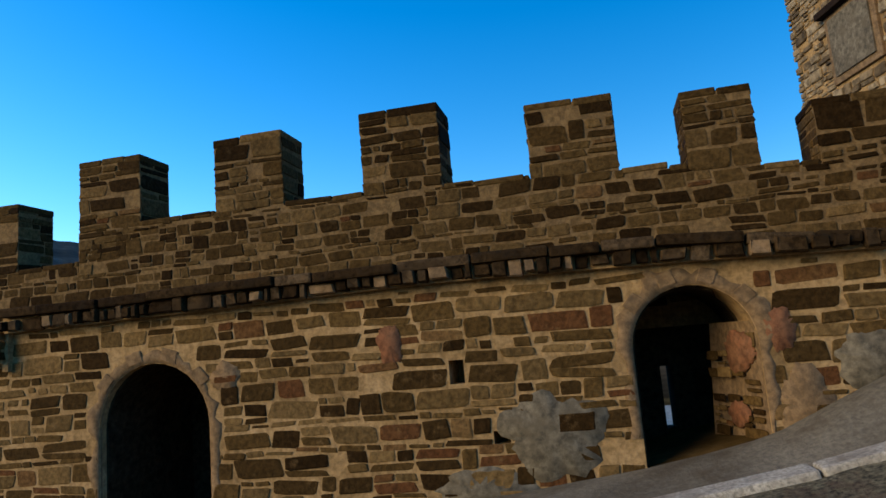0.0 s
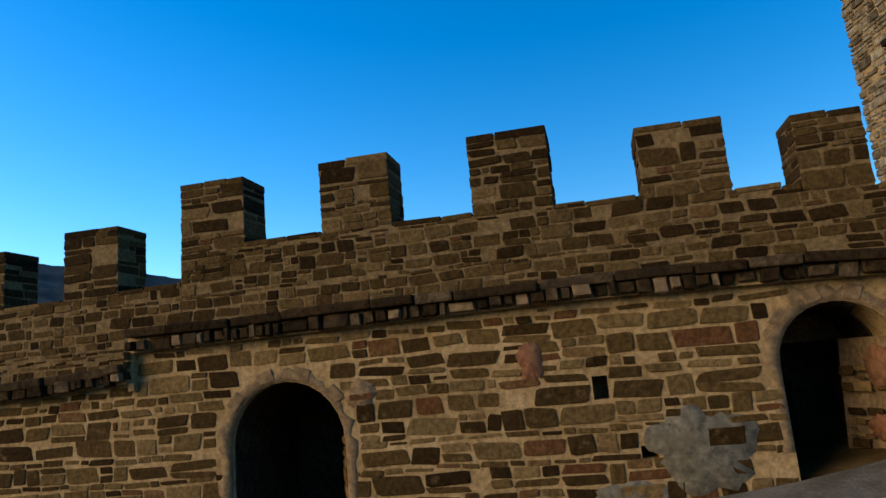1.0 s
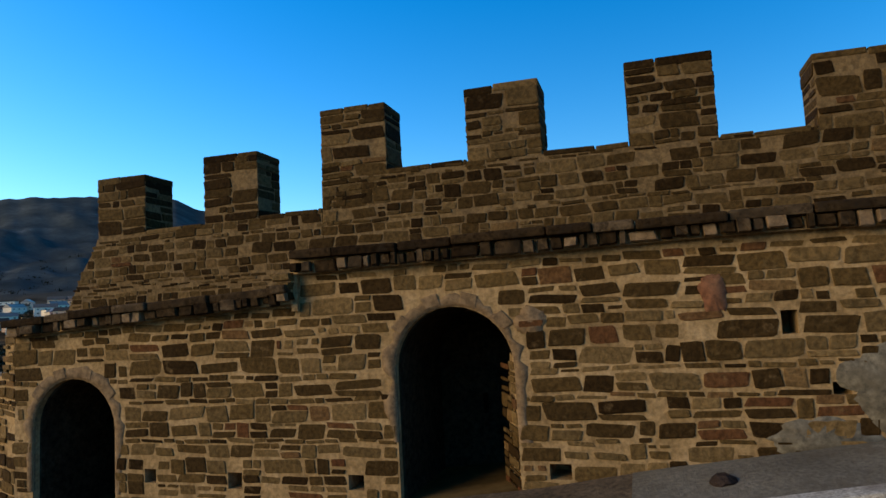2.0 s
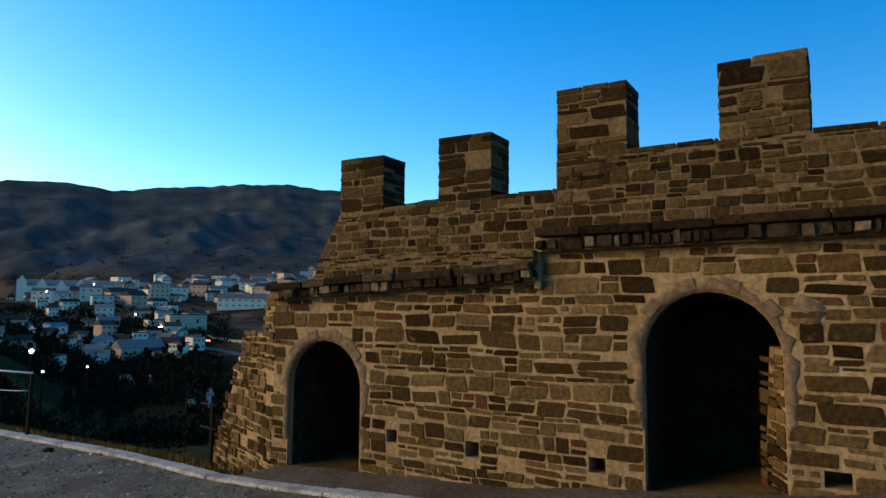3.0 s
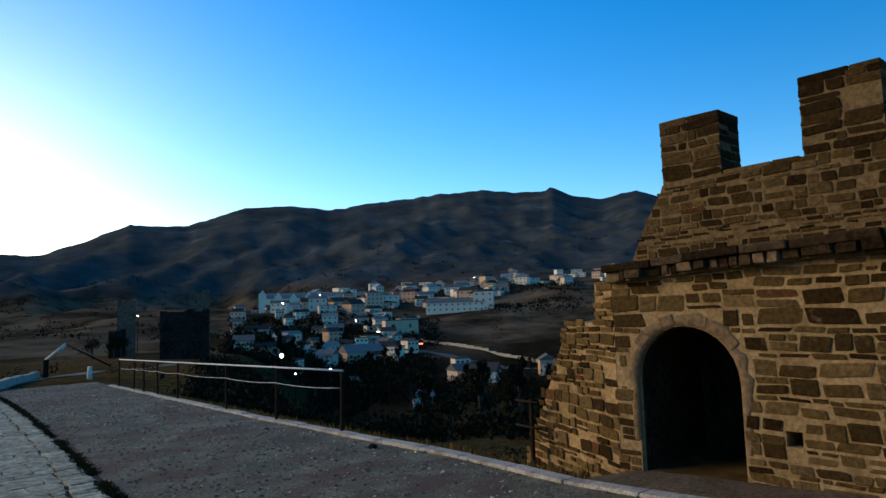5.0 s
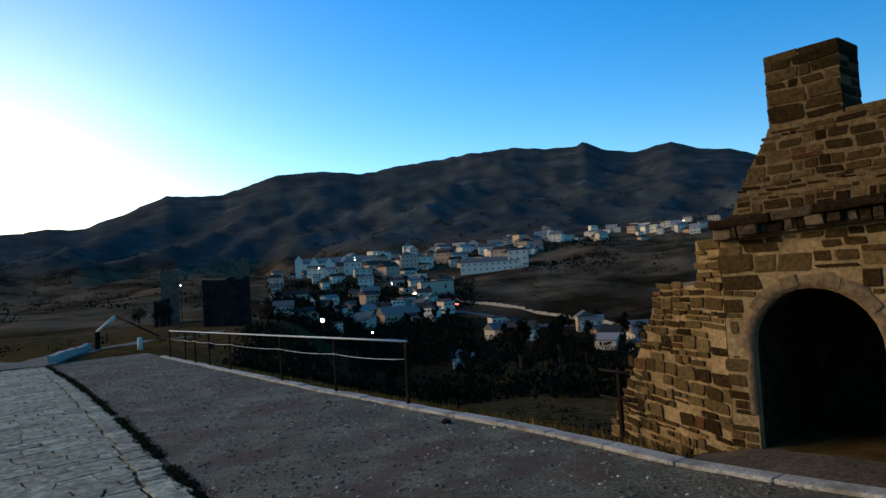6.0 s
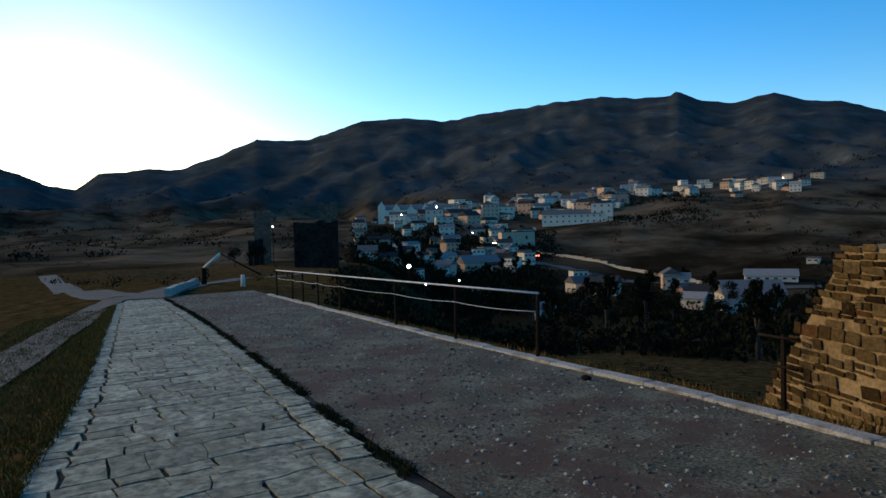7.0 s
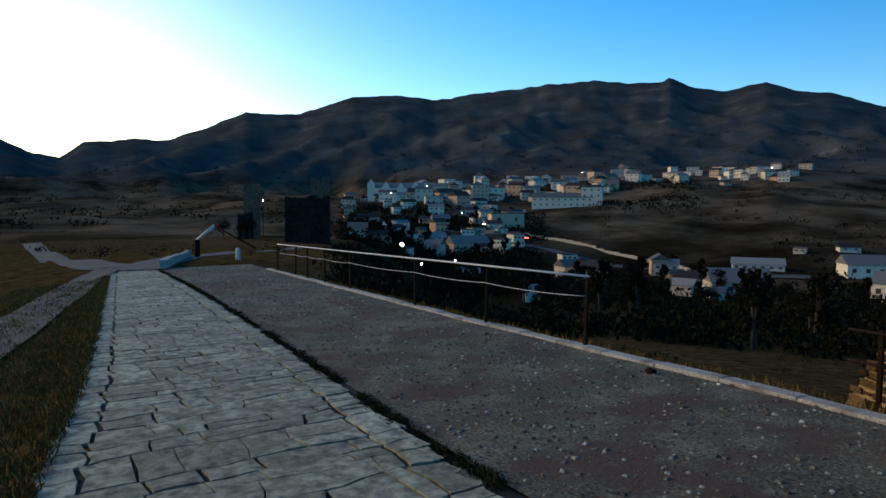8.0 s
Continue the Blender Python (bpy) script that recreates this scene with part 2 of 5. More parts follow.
class Build:
    """Collects boxes, tubes and other pieces for one mesh."""

    def __init__(self):
        self.v, self.f = [], []

    def add(self, verts, faces, m=None):
        k = len(self.v)
        self.v += [tuple(m @ Vector(p)) if m is not None else tuple(p) for p in verts]
        self.f += [tuple(i + k for i in f) for f in faces]

    def box(self, x0, x1, y0, y1, z0, z1, m=None, bevel=0.0):
        if not bevel:
            v = [(x, y, z) for z in (z0, z1) for y in (y0, y1) for x in (x0, x1)]
            self.add(v, [(0, 2, 3, 1), (4, 5, 7, 6), (0, 1, 5, 4), (2, 6, 7, 3), (0, 4, 6, 2), (1, 3, 7, 5)], m)
            return self
        bm = bmesh.new()
        bmesh.ops.create_cube(bm, size=1, matrix=Matrix.Translation(((x0 + x1) / 2, (y0 + y1) / 2, (z0 + z1) / 2)) @ Matrix.Diagonal((x1 - x0, y1 - y0, z1 - z0, 1)))
        bmesh.ops.bevel(bm, geom=bm.edges[:], offset=bevel, segments=2, affect="EDGES", profile=.6)
        bm.verts.index_update()
        self.add([q.co[:] for q in bm.verts], [[q.index for q in f.verts] for f in bm.faces], m)
        bm.free()
        return self

    def tube(self, points, radius, n=8):
        pts = [Vector(p) for p in points]
        rings = []
        for i, p in enumerate(pts):
            d = (pts[min(i + 1, len(pts) - 1)] - pts[max(i - 1, 0)]).normalized()
            a = d.cross(Vector((0, 0, 1)) if abs(d.z) < .9 else Vector((1, 0, 0))).normalized()
            b = d.cross(a)
            r = radius[i] if isinstance(radius, (list, tuple)) else radius
            rings.append([p + a * math.cos(2 * math.pi * k / n) * r + b * math.sin(2 * math.pi * k / n) * r for k in range(n)])
        k = len(self.v)
        for ring in rings:
            self.v += [tuple(q) for q in ring]
        for i in range(len(rings) - 1):
            for j in range(n):
                self.f.append((k + i * n + j, k + i * n + (j + 1) % n, k + (i + 1) * n + (j + 1) % n, k + (i + 1) * n + j))
        self.f.append(tuple(k + j for j in range(n))[::-1])
        self.f.append(tuple(k + (len(rings) - 1) * n + j for j in range(n)))
        return self

    def mesh(self, name, material, smooth=False, weld=False):
        me = mesh_of(name, self.v, self.f, material, smooth)
        if weld:
            bm = bmesh.new()
            bm.from_mesh(me)
            bmesh.ops.remove_doubles(bm, verts=bm.verts[:], dist=.002)
            bm.to_mesh(me)
            bm.free()
        return me


def lerp_table(table, x):
    if x <= table[0][0]:
        return table[0][1]
    for (a, p), (b, q) in zip(table, table[1:]):
        if x <= b:
            return p + (q - p) * (x - a) / (b - a)
    return table[-1][1]


def ease(a, b, x):
    s = min(1, max(0, (x - a) / (b - a)))
    return s * s * (3 - 2 * s)


# ---- the lie of the land ----
KERB_LINE = [(-40, 2.4), (-30, 1.35), (-24, .85), (-20, .5), (-15.4, .12), (-12.3, -.12), (-9.4, -.3), (-6.8, -.45), (-5, -.68), (-3.7, -.92), (-2.4, -1.0), (3, -1.2), (5, -1.15), (7, -1.0), (10, -.95), (16, -.9)]
GUTTER = [(-40, -2.1), (-32, -2.55), (-23, -3.05), (-16.9, -3.5), (-12, -3.92), (-8.6, -4.27), (-6.0, -4.52), (0, -4.85), (8, -4.95), (16, -5.2)]
PAVE_LEFT = [(-40, -3.8), (-30, -4.85), (-15, -6.52), (-11, -7.0), (-8.1, -7.48), (-3, -8.2), (3, -8.5), (16, -8.9)]
ROAD_Z = [(-45, -1.3), (-30, -.85), (-12, -.31), (-7.6, -.17), (-2.9, .08), (0, .22), (3, .43), (6, .63), (10, .95), (16, 1.5)]
WALL_Z = [(-9, -.9), (-5.6, -.45), (-4.5, -.2), (-3.6, .03), (-2.4, .08), (0, .25), (1.5, .42), (2.8, .62), (3.7, .76), (5.4, 1.0), (6, 1.08), (6.95, 1.3), (7.8, 1.72), (9.5, 2.2), (12, 2.6)]
KERB_Z = [(-45, -1.3), (-30, -.85), (-12, -.29), (-7.6, -.14), (-4, 0), (0, .28), (3, .6), (5, .9), (7, 1.25), (9, 1.75), (16, 2.6)]
SKYLINE = [(-180, 6), (-60, 5), (0, 6), (15, 6.3), (23.8, 6.9), (26.9, 8.1), (29.5, 8.5), (31.7, 9.35), (34.3, 8.75), (37, 9.3), (38.7, 10.15), (39.3, 9.8), (42.1, 9.85), (44.6, 10.2),
           (49.5, 9.8), (53.8, 9.35), (57.8, 8.7), (62.1, 9.1), (65, 8.9), (67.4, 8.1), (69.9, 7.25), (72, 7.2), (74, 7.35), (76.9, 6.0), (80, 4.85), (82.4, 4.8), (85.9, 4.3),
           (87.6, 3.1), (89.2, 3.3), (91.3, 4.3), (95.7, 5.8), (105, 7), (130, 6), (180, 6)]
TOWN_SIDE = [(20, -3.6), (40, -7.6), (70, -11.8), (110, -16), (150, -19.6), (200, -22.3), (260, -21), (330, -15.1), (420, -5.3), (520, 4.8), (600, 13.1), (750, 32), (950, 62.6)]
FORT_SIDE = [(20, -.65), (30, -1.0), (60, -2.4), (110, -4.5), (180, -6.5), (300, -7.4), (450, -5.3), (600, -1.3), (750, 5.9), (950, 23.4)]
RIDGE = 1750.0
EYE0 = Vector((-2.8, -6.9, 1.82))


def far_z(x, y):
    dx, dy = x - EYE0.x, y - EYE0.y
    r, az = math.hypot(dx, dy), math.degrees(math.atan2(-dx, dy))
    k = ease(56, 66, az) if az > -20 else 1 - ease(-80, -20, az)
    z = (1 - k) * lerp_table(TOWN_SIDE, r) + k * lerp_table(FORT_SIDE, r)
    top = 1.75 + math.tan(radians(lerp_table(SKYLINE, az) + .28)) * RIDGE + noise.fractal((az * 1.1, 2.2, 7.7), 1, 2, 4) * 3.5
    if r > 950:
        s = min(1, (r - 950) / (RIDGE - 950))
        z = z + (top - z) * (s ** 1.15)
        if r > RIDGE:
            z = top - (r - RIDGE) * .25
    if r > 640:
        spur = noise.ridged_multi_fractal((x * .0034 + .0016 * y, y * .0034, 3.3), .9, 2.15, 5, 1.0, 2.0)
        z += (spur - .9) * 30 * ease(640, 1050, r) * (1 - .95 * ease(1250, RIDGE, r))
    fold = (.85 - .7 * ease(600, 950, r)) * noise.fractal((x * .0042, y * .0042, 1.3), 1.0, 2.1, 5) * min(60, max(0, r - 250) * .05) * (1 if r < 1300 else max(.12, (RIDGE - r) / 450))
    roll = noise.fractal((x * .02, y * .02, 4.7), 1.0, 2.0, 4) * min(2.2, max(0, r - 25) * .02) * (1 - .85 * ease(560, 850, r))
    return z + fold + roll


def near_z(x, y):
    yk, yg, yl = lerp_table(KERB_LINE, x), lerp_table(GUTTER, x), lerp_table(PAVE_LEFT, x)
    road, kz, wz = lerp_table(ROAD_Z, x), lerp_table(KERB_Z, x), lerp_table(WALL_Z, x)
    if y > yk:
        inner = kz - .08 + (wz - kz + .08) * ease(yk, min(yk + 1.4, -.1), y)
        slope = kz - .06 - .30 * (y - yk) - .05 * ease(0, 1, y - yk)
        out = .35 - .02 * y
        k = ease(-5.4, -4.2, x)
        if y > 2.0:
            inner = out
        return inner * k + slope * (1 - k)
    if y > yg:
        return road + (kz - road) * ease(yg, yk, y)
    if y > yl:
        return road
    return road - .10 * ease(0, .5, yl - y) - .07 * (yl - y)


def land_z(x, y):
    r = math.hypot(x - EYE0.x, y - EYE0.y)
    k = ease(24, 52, r)
    z = 0
    if k < 1:
        z += (1 - k) * (near_z(x, y) + noise.fractal((x * .6, y * .6, 0), 1, 2, 3) * .03)
    if k > 0:
        z += k * far_z(x, y)
    return z


def paved(x, y):
    return -36 < x < 14 and lerp_table(PAVE_LEFT, x) - .05 < y < lerp_table(KERB_LINE, x) + .02


def build_land():
    rings = [0.0]
    while rings[-1] < 2600:
        rings.append(rings[-1] + max(.35, rings[-1] * (.035 if rings[-1] < 700 else .022)))
    n = 900
    verts, faces = [], []
    for r in rings:
        for j in range(n):
            a = 2 * math.pi * j / n
            x, y = EYE0.x - math.sin(a) * r, EYE0.y + math.cos(a) * r
            verts.append((x, y, land_z(x, y) - (.07 if paved(x, y) else 0)))
    for i in range(len(rings) - 1):
        for j in range(n):
            faces.append((i * n + j, i * n + (j + 1) % n, (i + 1) * n + (j + 1) % n, (i + 1) * n + j))
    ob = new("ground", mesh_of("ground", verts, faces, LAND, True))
    tagged(ob, "dark grassy hillside falling to a valley, with wooded mountains beyond", "ground", kind="structure")


build_land()


def strip(edge_a, edge_b, x0, x1, step, across, height, lift, name, material):
    """A sheet between two lines of the plan, lying on the land."""
    verts, faces = [], []
    n = int((x1 - x0) / step)
    for i in range(n + 1):
        x = x0 + (x1 - x0) * i / n
        a, b = lerp_table(edge_a, x), lerp_table(edge_b, x)
        for j in range(across + 1):
            y = a + (b - a) * j / across
            verts.append((x, y, height(x, y) + lift))
    for i in range(n):
        for j in range(across):
            k = i * (across + 1) + j
            faces.append((k, k + across + 1, k + across + 2, k + 1))
    return mesh_of(name, verts, faces, material, True)


def road_z(x, y):
    return near_z(x, y) + noise.fractal((x * .9, y * .9, 3), 1, 2, 4) * .018 if y < lerp_table(KERB_LINE, x) else near_z(x, lerp_table(KERB_LINE, x) - .01)


road = new("road", strip(GUTTER, KERB_LINE, -34, 14, .2, 18, road_z, .0, "road", GRAVEL))
tagged(road, "worn dark gravel roadway with reddish patches and small stones", "road", kind="structure")


# ---- stonework ----
RNG = random.Random(7)


def stone_shape(rng):
    """A rough stone of unit size, with worn corners: x and z from -.5 to .5, back at y = 0, front at y = -1."""
    n = 10
    power = rng.uniform(.10, .30)
    lean = rng.uniform(-.07, .07)
    outline = []
    for k in range(n):
        a = 2 * math.pi * (k + .5 + rng.uniform(-.22, .22)) / n
        c, q = math.cos(a), math.sin(a)
        g = rng.uniform(.92, 1.02)
        x, z = math.copysign(abs(c) ** power, c) * .5 * g, math.copysign(abs(q) ** power, q) * .5 * rng.uniform(.88, 1.02)
        outline.append((max(-.5, min(.5, x + lean * z * 2)), max(-.5, min(.5, z))))
    v = [(x, .3, z) for x, z in outline]
    v += [(x, -.62 - rng.uniform(0, .12), z) for x, z in outline]
    v += [(x * rng.uniform(.86, .93), -.9 - rng.uniform(0, .25), z * rng.uniform(.76, .88)) for x, z in outline]
    f = []
    for r in (0, 1):
        for j in range(n):
            f.append((r * n + j, r * n + (j + 1) % n, (r + 1) * n + (j + 1) % n, (r + 1) * n + j))
    f.append(tuple(2 * n + j for j in range(n)))
    return v, f


SHAPES = [stone_shape(RNG) for _ in range(40)]
STONE_MESH = [mesh_of("stone", v, f, STONE) for v, f in SHAPES]
DARK_MESH = [mesh_of("stone", v, f, DIMSTONE) for v, f in SHAPES]
VOUSSOIR_MESH = [mesh_of("voussoir", v, f, PLASTER) for v, f in SHAPES[:8]]
LEDGE_MESH = [mesh_of("ledge_stone", v, f, LEDGE) for v, f in SHAPES[:12]]
TOWER_MESH = [mesh_of("stone", v, f, TOWERSTONE) for v, f in SHAPES[:10]]


def courses(rng, z0, z1, lo=.10, hi=.22):
    z = z0
    while z < z1 - .03:
        h = min(rng.choice((rng.uniform(lo, hi), rng.uniform(lo, hi), rng.uniform(lo * .55, lo))), z1 - z)
        if z1 - z - h < .06:
            h = z1 - z
        yield z, h
        z += h


def lay(rng, spans, z0, z1, lo=.08, hi=.20, wide=(.13, .50), thin=.30):
    """Rough, wandering courses between z0 and z1: (x, z, width, height) of each stone. spans(z, h) gives the free stretches of a course."""
    out = []
    for z, h in courses(rng, z0, z1, lo, hi):
        for a, b in spans(z, h):
            x = a
            while x < b - .05:
                w = rng.uniform(*wide) * (.55 + 2.6 * h)
                if b - x - w < .13:
                    w = b - x
                gap = rng.choice((rng.uniform(.002, .010), rng.uniform(.006, .02), rng.uniform(.015, .045)))
                dz = .03 * noise.noise((x * .9, z * .7, 4.4)) + rng.uniform(-.012, .012)
                roll = rng.random()
                if h > .14 and roll < thin:
                    s = rng.uniform(.3, .7)
                    cutx = rng.uniform(.35, .65) if rng.random() < .5 and w > .2 else 1
                    out.append((x + w / 2, z + h * s / 2 + dz, w - gap, h * s - gap * .8))
                    out.append((x + w * cutx / 2, z + h * (1 + s) / 2 + dz, w * cutx - gap, h * (1 - s) - gap * .8))
                    if cutx < 1:
                        out.append((x + w * (1 + cutx) / 2, z + h * (1 + s) / 2 + dz, w * (1 - cutx) - gap, h * (1 - s) - gap * .8))
                elif roll < .96:
                    shrink = rng.uniform(.72, 1) if rng.random() < .35 else 1
                    out.append((x + w / 2, z + h / 2 + dz - h * (1 - shrink) * rng.uniform(-.5, .5), w - gap, h * shrink - gap * rng.uniform(.7, 1.2)))
                x += w
    return [s for s in out if s[2] > .04 and s[3] > .02]


def set_stones(rects, parent, face, meshes, shapes, material, limit=300, near=None, name="stone", proud=(.002, .015), rng=RNG):
    """Single stones on a face (a pose whose x runs along, z up, -y outwards); past the limit they are joined into one mesh."""
    order = sorted(rects, key=near) if near else rects
    for x, z, w, h in order[:limit]:
        m = face @ Matrix.Translation((x, 0, z)) @ Matrix.Rotation(rng.uniform(-.06, .06), 4, "Y") @ Matrix.Diagonal((w, rng.uniform(*proud), h, 1))
        part(name, rng.choice(meshes), parent, m)
    if len(order) > limit:
        b = Build()
        for x, z, w, h in order[limit:]:
            v, f = rng.choice(shapes)
            b.add(v, f, face @ Matrix.Translation((x, 0, z)) @ Matrix.Rotation(rng.uniform(-.06, .06), 4, "Y") @ Matrix.Diagonal((w, rng.uniform(*proud), h, 1)))
        part(name + "work", b.mesh(name + "work", material), parent, kind="stuff")


def cut(a, b, blocked):
    free = [(a, b)]
    for p, q in blocked:
        free = [s for u, v in free for s in ((u, min(v, p)), (max(u, q), v)) if s[1] - s[0] > .07]
    return free


# ---- the arcaded wall ----
NICHE_DEPTH, THICK = 1.45, 2.15
X0, X1 = -3.90, 13.5
# arch: left, right, centre height, sill, slit (left, right, bottom, top)
ARCHES = [(-3.62, -2.43, 1.07, .02, (-3.50, -3.40, .48, .88)), (1.0, 2.2, 1.66, .3, (1.53, 1.59, 1.0, 1.24)), (6.04, 6.98, 2.05, 1.0, (6.33, 6.44, 1.15, 1.82))]
HOLES = [(-1.95, .58, .15, .15), (-.87, .55, .17, .17), (.53, .56, .17, .15), (2.57, .70, .2, .14), (4.58, 1.97, .13, .2), (4.92, 1.41, .14, .11)]
CORNICE = [(-3.9, 2.16, 2.40), (-.07, 2.36, 2.58), (-.05, 2.66, 2.92), (2.5, 2.69, 2.94), (4.5, 2.72, 2.95), (6.5, 2.68, 2.93), (7.7, 2.64, 2.80), (13.5, 2.4, 2.6)]


def cornice_low(x):
    return lerp_table([(a, b) for a, b, c in CORNICE], x)


def cornice_top(x):
    return lerp_table([(a, c) for a, b, c in CORNICE], x)


def arch_half(arch, z):
    l, r, zc, sill, slit = arch
    rad = (r - l) / 2
    if z <= zc:
        return rad
    return math.sqrt(max(0, rad * rad - (z - zc) ** 2))


def wall_core():
    """The rubble and mortar of the wall, with the arched niches, the slits and the beam holes going into it."""
    b = Build()
    base = -1.6

    def block(x0, x1, z0, z1a, z1b, y0, y1):
        v = [(x0, y0, z0), (x1, y0, z0), (x1, y1, z0), (x0, y1, z0), (x0, y0, z1a), (x1, y0, z1b), (x1, y1, z1b), (x0, y1, z1a)]
        b.add(v, [(0, 1, 5, 4), (1, 2, 6, 5), (2, 3, 7, 6), (3, 0, 4, 7), (4, 5, 6, 7), (0, 3, 2, 1)])

    def plain(x0, x1):
        # a plain stretch, split round its beam holes
        hs = sorted(h for h in HOLES if x0 < h[0] < x1)
        x = x0
        for hx, hz, hw, hh in hs:
            a, c = hx - hw / 2, hx + hw / 2
            seg(x, a)
            block(a, c, base, hz - hh / 2, hz - hh / 2, 0, NICHE_DEPTH)
            block(a, c, hz + hh / 2, cornice_low(a) + .1, cornice_low(c) + .1, 0, NICHE_DEPTH)
            block(a, c, hz - hh / 2, hz + hh / 2, hz + hh / 2, .38, NICHE_DEPTH)
            x = c
        seg(x, x1)

    def seg(x0, x1):
        cuts = [x0] + [c for c in (-.07, -.05, 2.5, 4.5, 6.5, 7.7) if x0 < c < x1] + [x1]
        for p, q in zip(cuts, cuts[1:]):
            block(p, q, base, cornice_low(p) + .1, cornice_low(q) + .1, 0, NICHE_DEPTH)

    x = X0
    for arch in ARCHES:
        l, r, zc, sill, slit = arch
        plain(x, l)
        rad, mid, n = (r - l) / 2, (l + r) / 2, 14
        for i in range(n):
            a0, a1 = math.pi * (1 - i / n), math.pi * (1 - (i + 1) / n)
            p = (mid + rad * math.cos(a0), zc + rad * math.sin(a0))
            q = (mid + rad * math.cos(a1), zc + rad * math.sin(a1))
            tp, tq = cornice_low(p[0]) + .1, cornice_low(q[0]) + .1
            v = [(p[0], 0, p[1]), (q[0], 0, q[1]), (q[0], NICHE_DEPTH, q[1]), (p[0], NICHE_DEPTH, p[1]),
                 (p[0], 0, tp), (q[0], 0, tq), (q[0], NICHE_DEPTH, tq), (p[0], NICHE_DEPTH, tp)]
            b.add(v, [(0, 1, 5, 4), (2, 3, 7, 6), (4, 5, 6, 7), (0, 3, 2, 1)])
        block(l, r, base, sill, sill, 0.02, NICHE_DEPTH)
        x = r
    plain(x, X1)
    return b.mesh("wall_core", MORTAR, weld=True)


def niche_back():
    """The thinner back of the niches, pierced by the slits."""
    b = Build()
    base = -1.6

    def block(x0, x1, z0, z1a, z1b, y0, y1):
        b.box(x0, x1, y0, y1, z0, z1a)

    x = X0
    for l, r, zc, sill, (sl, sr, sb, st) in ARCHES:
        block(x, sl, base, 2.62, 2.62, NICHE_DEPTH, THICK)
        block(sl, sr, base, sb, sb, NICHE_DEPTH, THICK)
        block(sl, sr, st, 2.62, 2.62, NICHE_DEPTH, THICK)
        x = sr
    block(x, X1, base, 2.62, 2.62, NICHE_DEPTH, THICK)
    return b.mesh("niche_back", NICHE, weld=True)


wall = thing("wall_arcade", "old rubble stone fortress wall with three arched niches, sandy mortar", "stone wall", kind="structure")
part("niche_back", niche_back(), wall, label="rubble at the back of the niches, shade put into its colour")
part("wall_core", wall_core(), wall, label="sandy lime mortar between the stones")

FRONT = Matrix.Identity(4)


def wall_spans(z, h):
    blocked = []
    for arch in ARCHES:
        mid = (arch[0] + arch[1]) / 2
        ring = .13
        rad = (arch[1] - arch[0]) / 2 + ring
        zc = arch[2]
        lowest = max(z, zc)
        if z < zc:
            half = rad - (ring if z + h < zc - .1 else 0)
        elif z < zc + rad:
            half = math.sqrt(max(0, rad * rad - (lowest - zc) ** 2))
        else:
            continue
        blocked.append((mid - half - .01, mid + half + .01))
    for hx, hz, hw, hh in HOLES:
        if z < hz + hh / 2 and z + h > hz - hh / 2:
            blocked.append((hx - hw / 2 - .01, hx + hw / 2 + .01))
    a = X0 + RNG.uniform(-.05, .05)
    free = cut(a, 11.5, blocked) if z + h < 2.2 else cut(a, -.07, blocked) + cut(-.05, 11.5, blocked)
    return [(p, q) for p, q in free if q - p > .06]


rects = []
for x, z, w, h in lay(RNG, wall_spans, -.3, 2.74):
    over = z + h / 2 - cornice_low(x) + .01
    if over > 0:
        if h - over < .05:
            continue
        z, h = z - over / 2, h - over
    if z + h / 2 < lerp_table(WALL_Z, x) - .1:
        continue
    rects.append((x, z, w, h))
set_stones(rects, wall, FRONT, STONE_MESH, SHAPES, STONE, limit=300, near=lambda s: abs(s[0] + .6))

# ragged plaster bands round the arch heads and down the jambs, with a few dressed stones in them
for k, (l, r, zc, sill, slit) in enumerate(ARCHES):
    rad, mid, n = (r - l) / 2, (l + r) / 2, 36
    line = [(-1, 0, -.7 + .1 * i) for i in range(7)] + [(-math.cos(math.pi * i / n), math.sin(math.pi * i / n), 0) for i in range(n + 1)] + [(1, 0, -.1 * i) for i in range(1, 8)]
    v, f = [], []
    for i, (dx, dz, down) in enumerate(line):
        wide = max(.03, (.13 if down == 0 else .09) + .13 * noise.fractal((dx * 3 + 7 * k, dz * 3 + down * 4, k), 1, 2, 4))
        for q, y in ((rad - .004, .03), (rad + .004, -.006), (rad + wide * .55, -.012), (rad + wide - .008, -.008), (rad + wide, .008)):
            v.append((mid + dx * q, y, zc + down + dz * q))
    for i in range(len(line) - 1):
        for q in range(4):
            f.append((i * 5 + q, i * 5 + q + 1, i * 5 + q + 6, i * 5 + q + 5))
    part("arch_band", mesh_of("arch_band", v, f, PLASTER, True), wall, label="ragged sandy plaster round the arch")
    for i in (2, 4, 6, 8):
        a = math.pi * (i + .5) / 11
        wdt = math.pi * (rad + .07) / 11 - .01
        m = Matrix.Translation((mid - math.cos(a) * (rad + .08), -.002, zc + math.sin(a) * (rad + .08))) @ Matrix.Rotation(a - math.pi / 2, 4, "Y") @ Matrix.Diagonal((wdt, RNG.uniform(.012, .018), .13, 1))
        part("voussoir", RNG.choice(VOUSSOIR_MESH), wall, m)

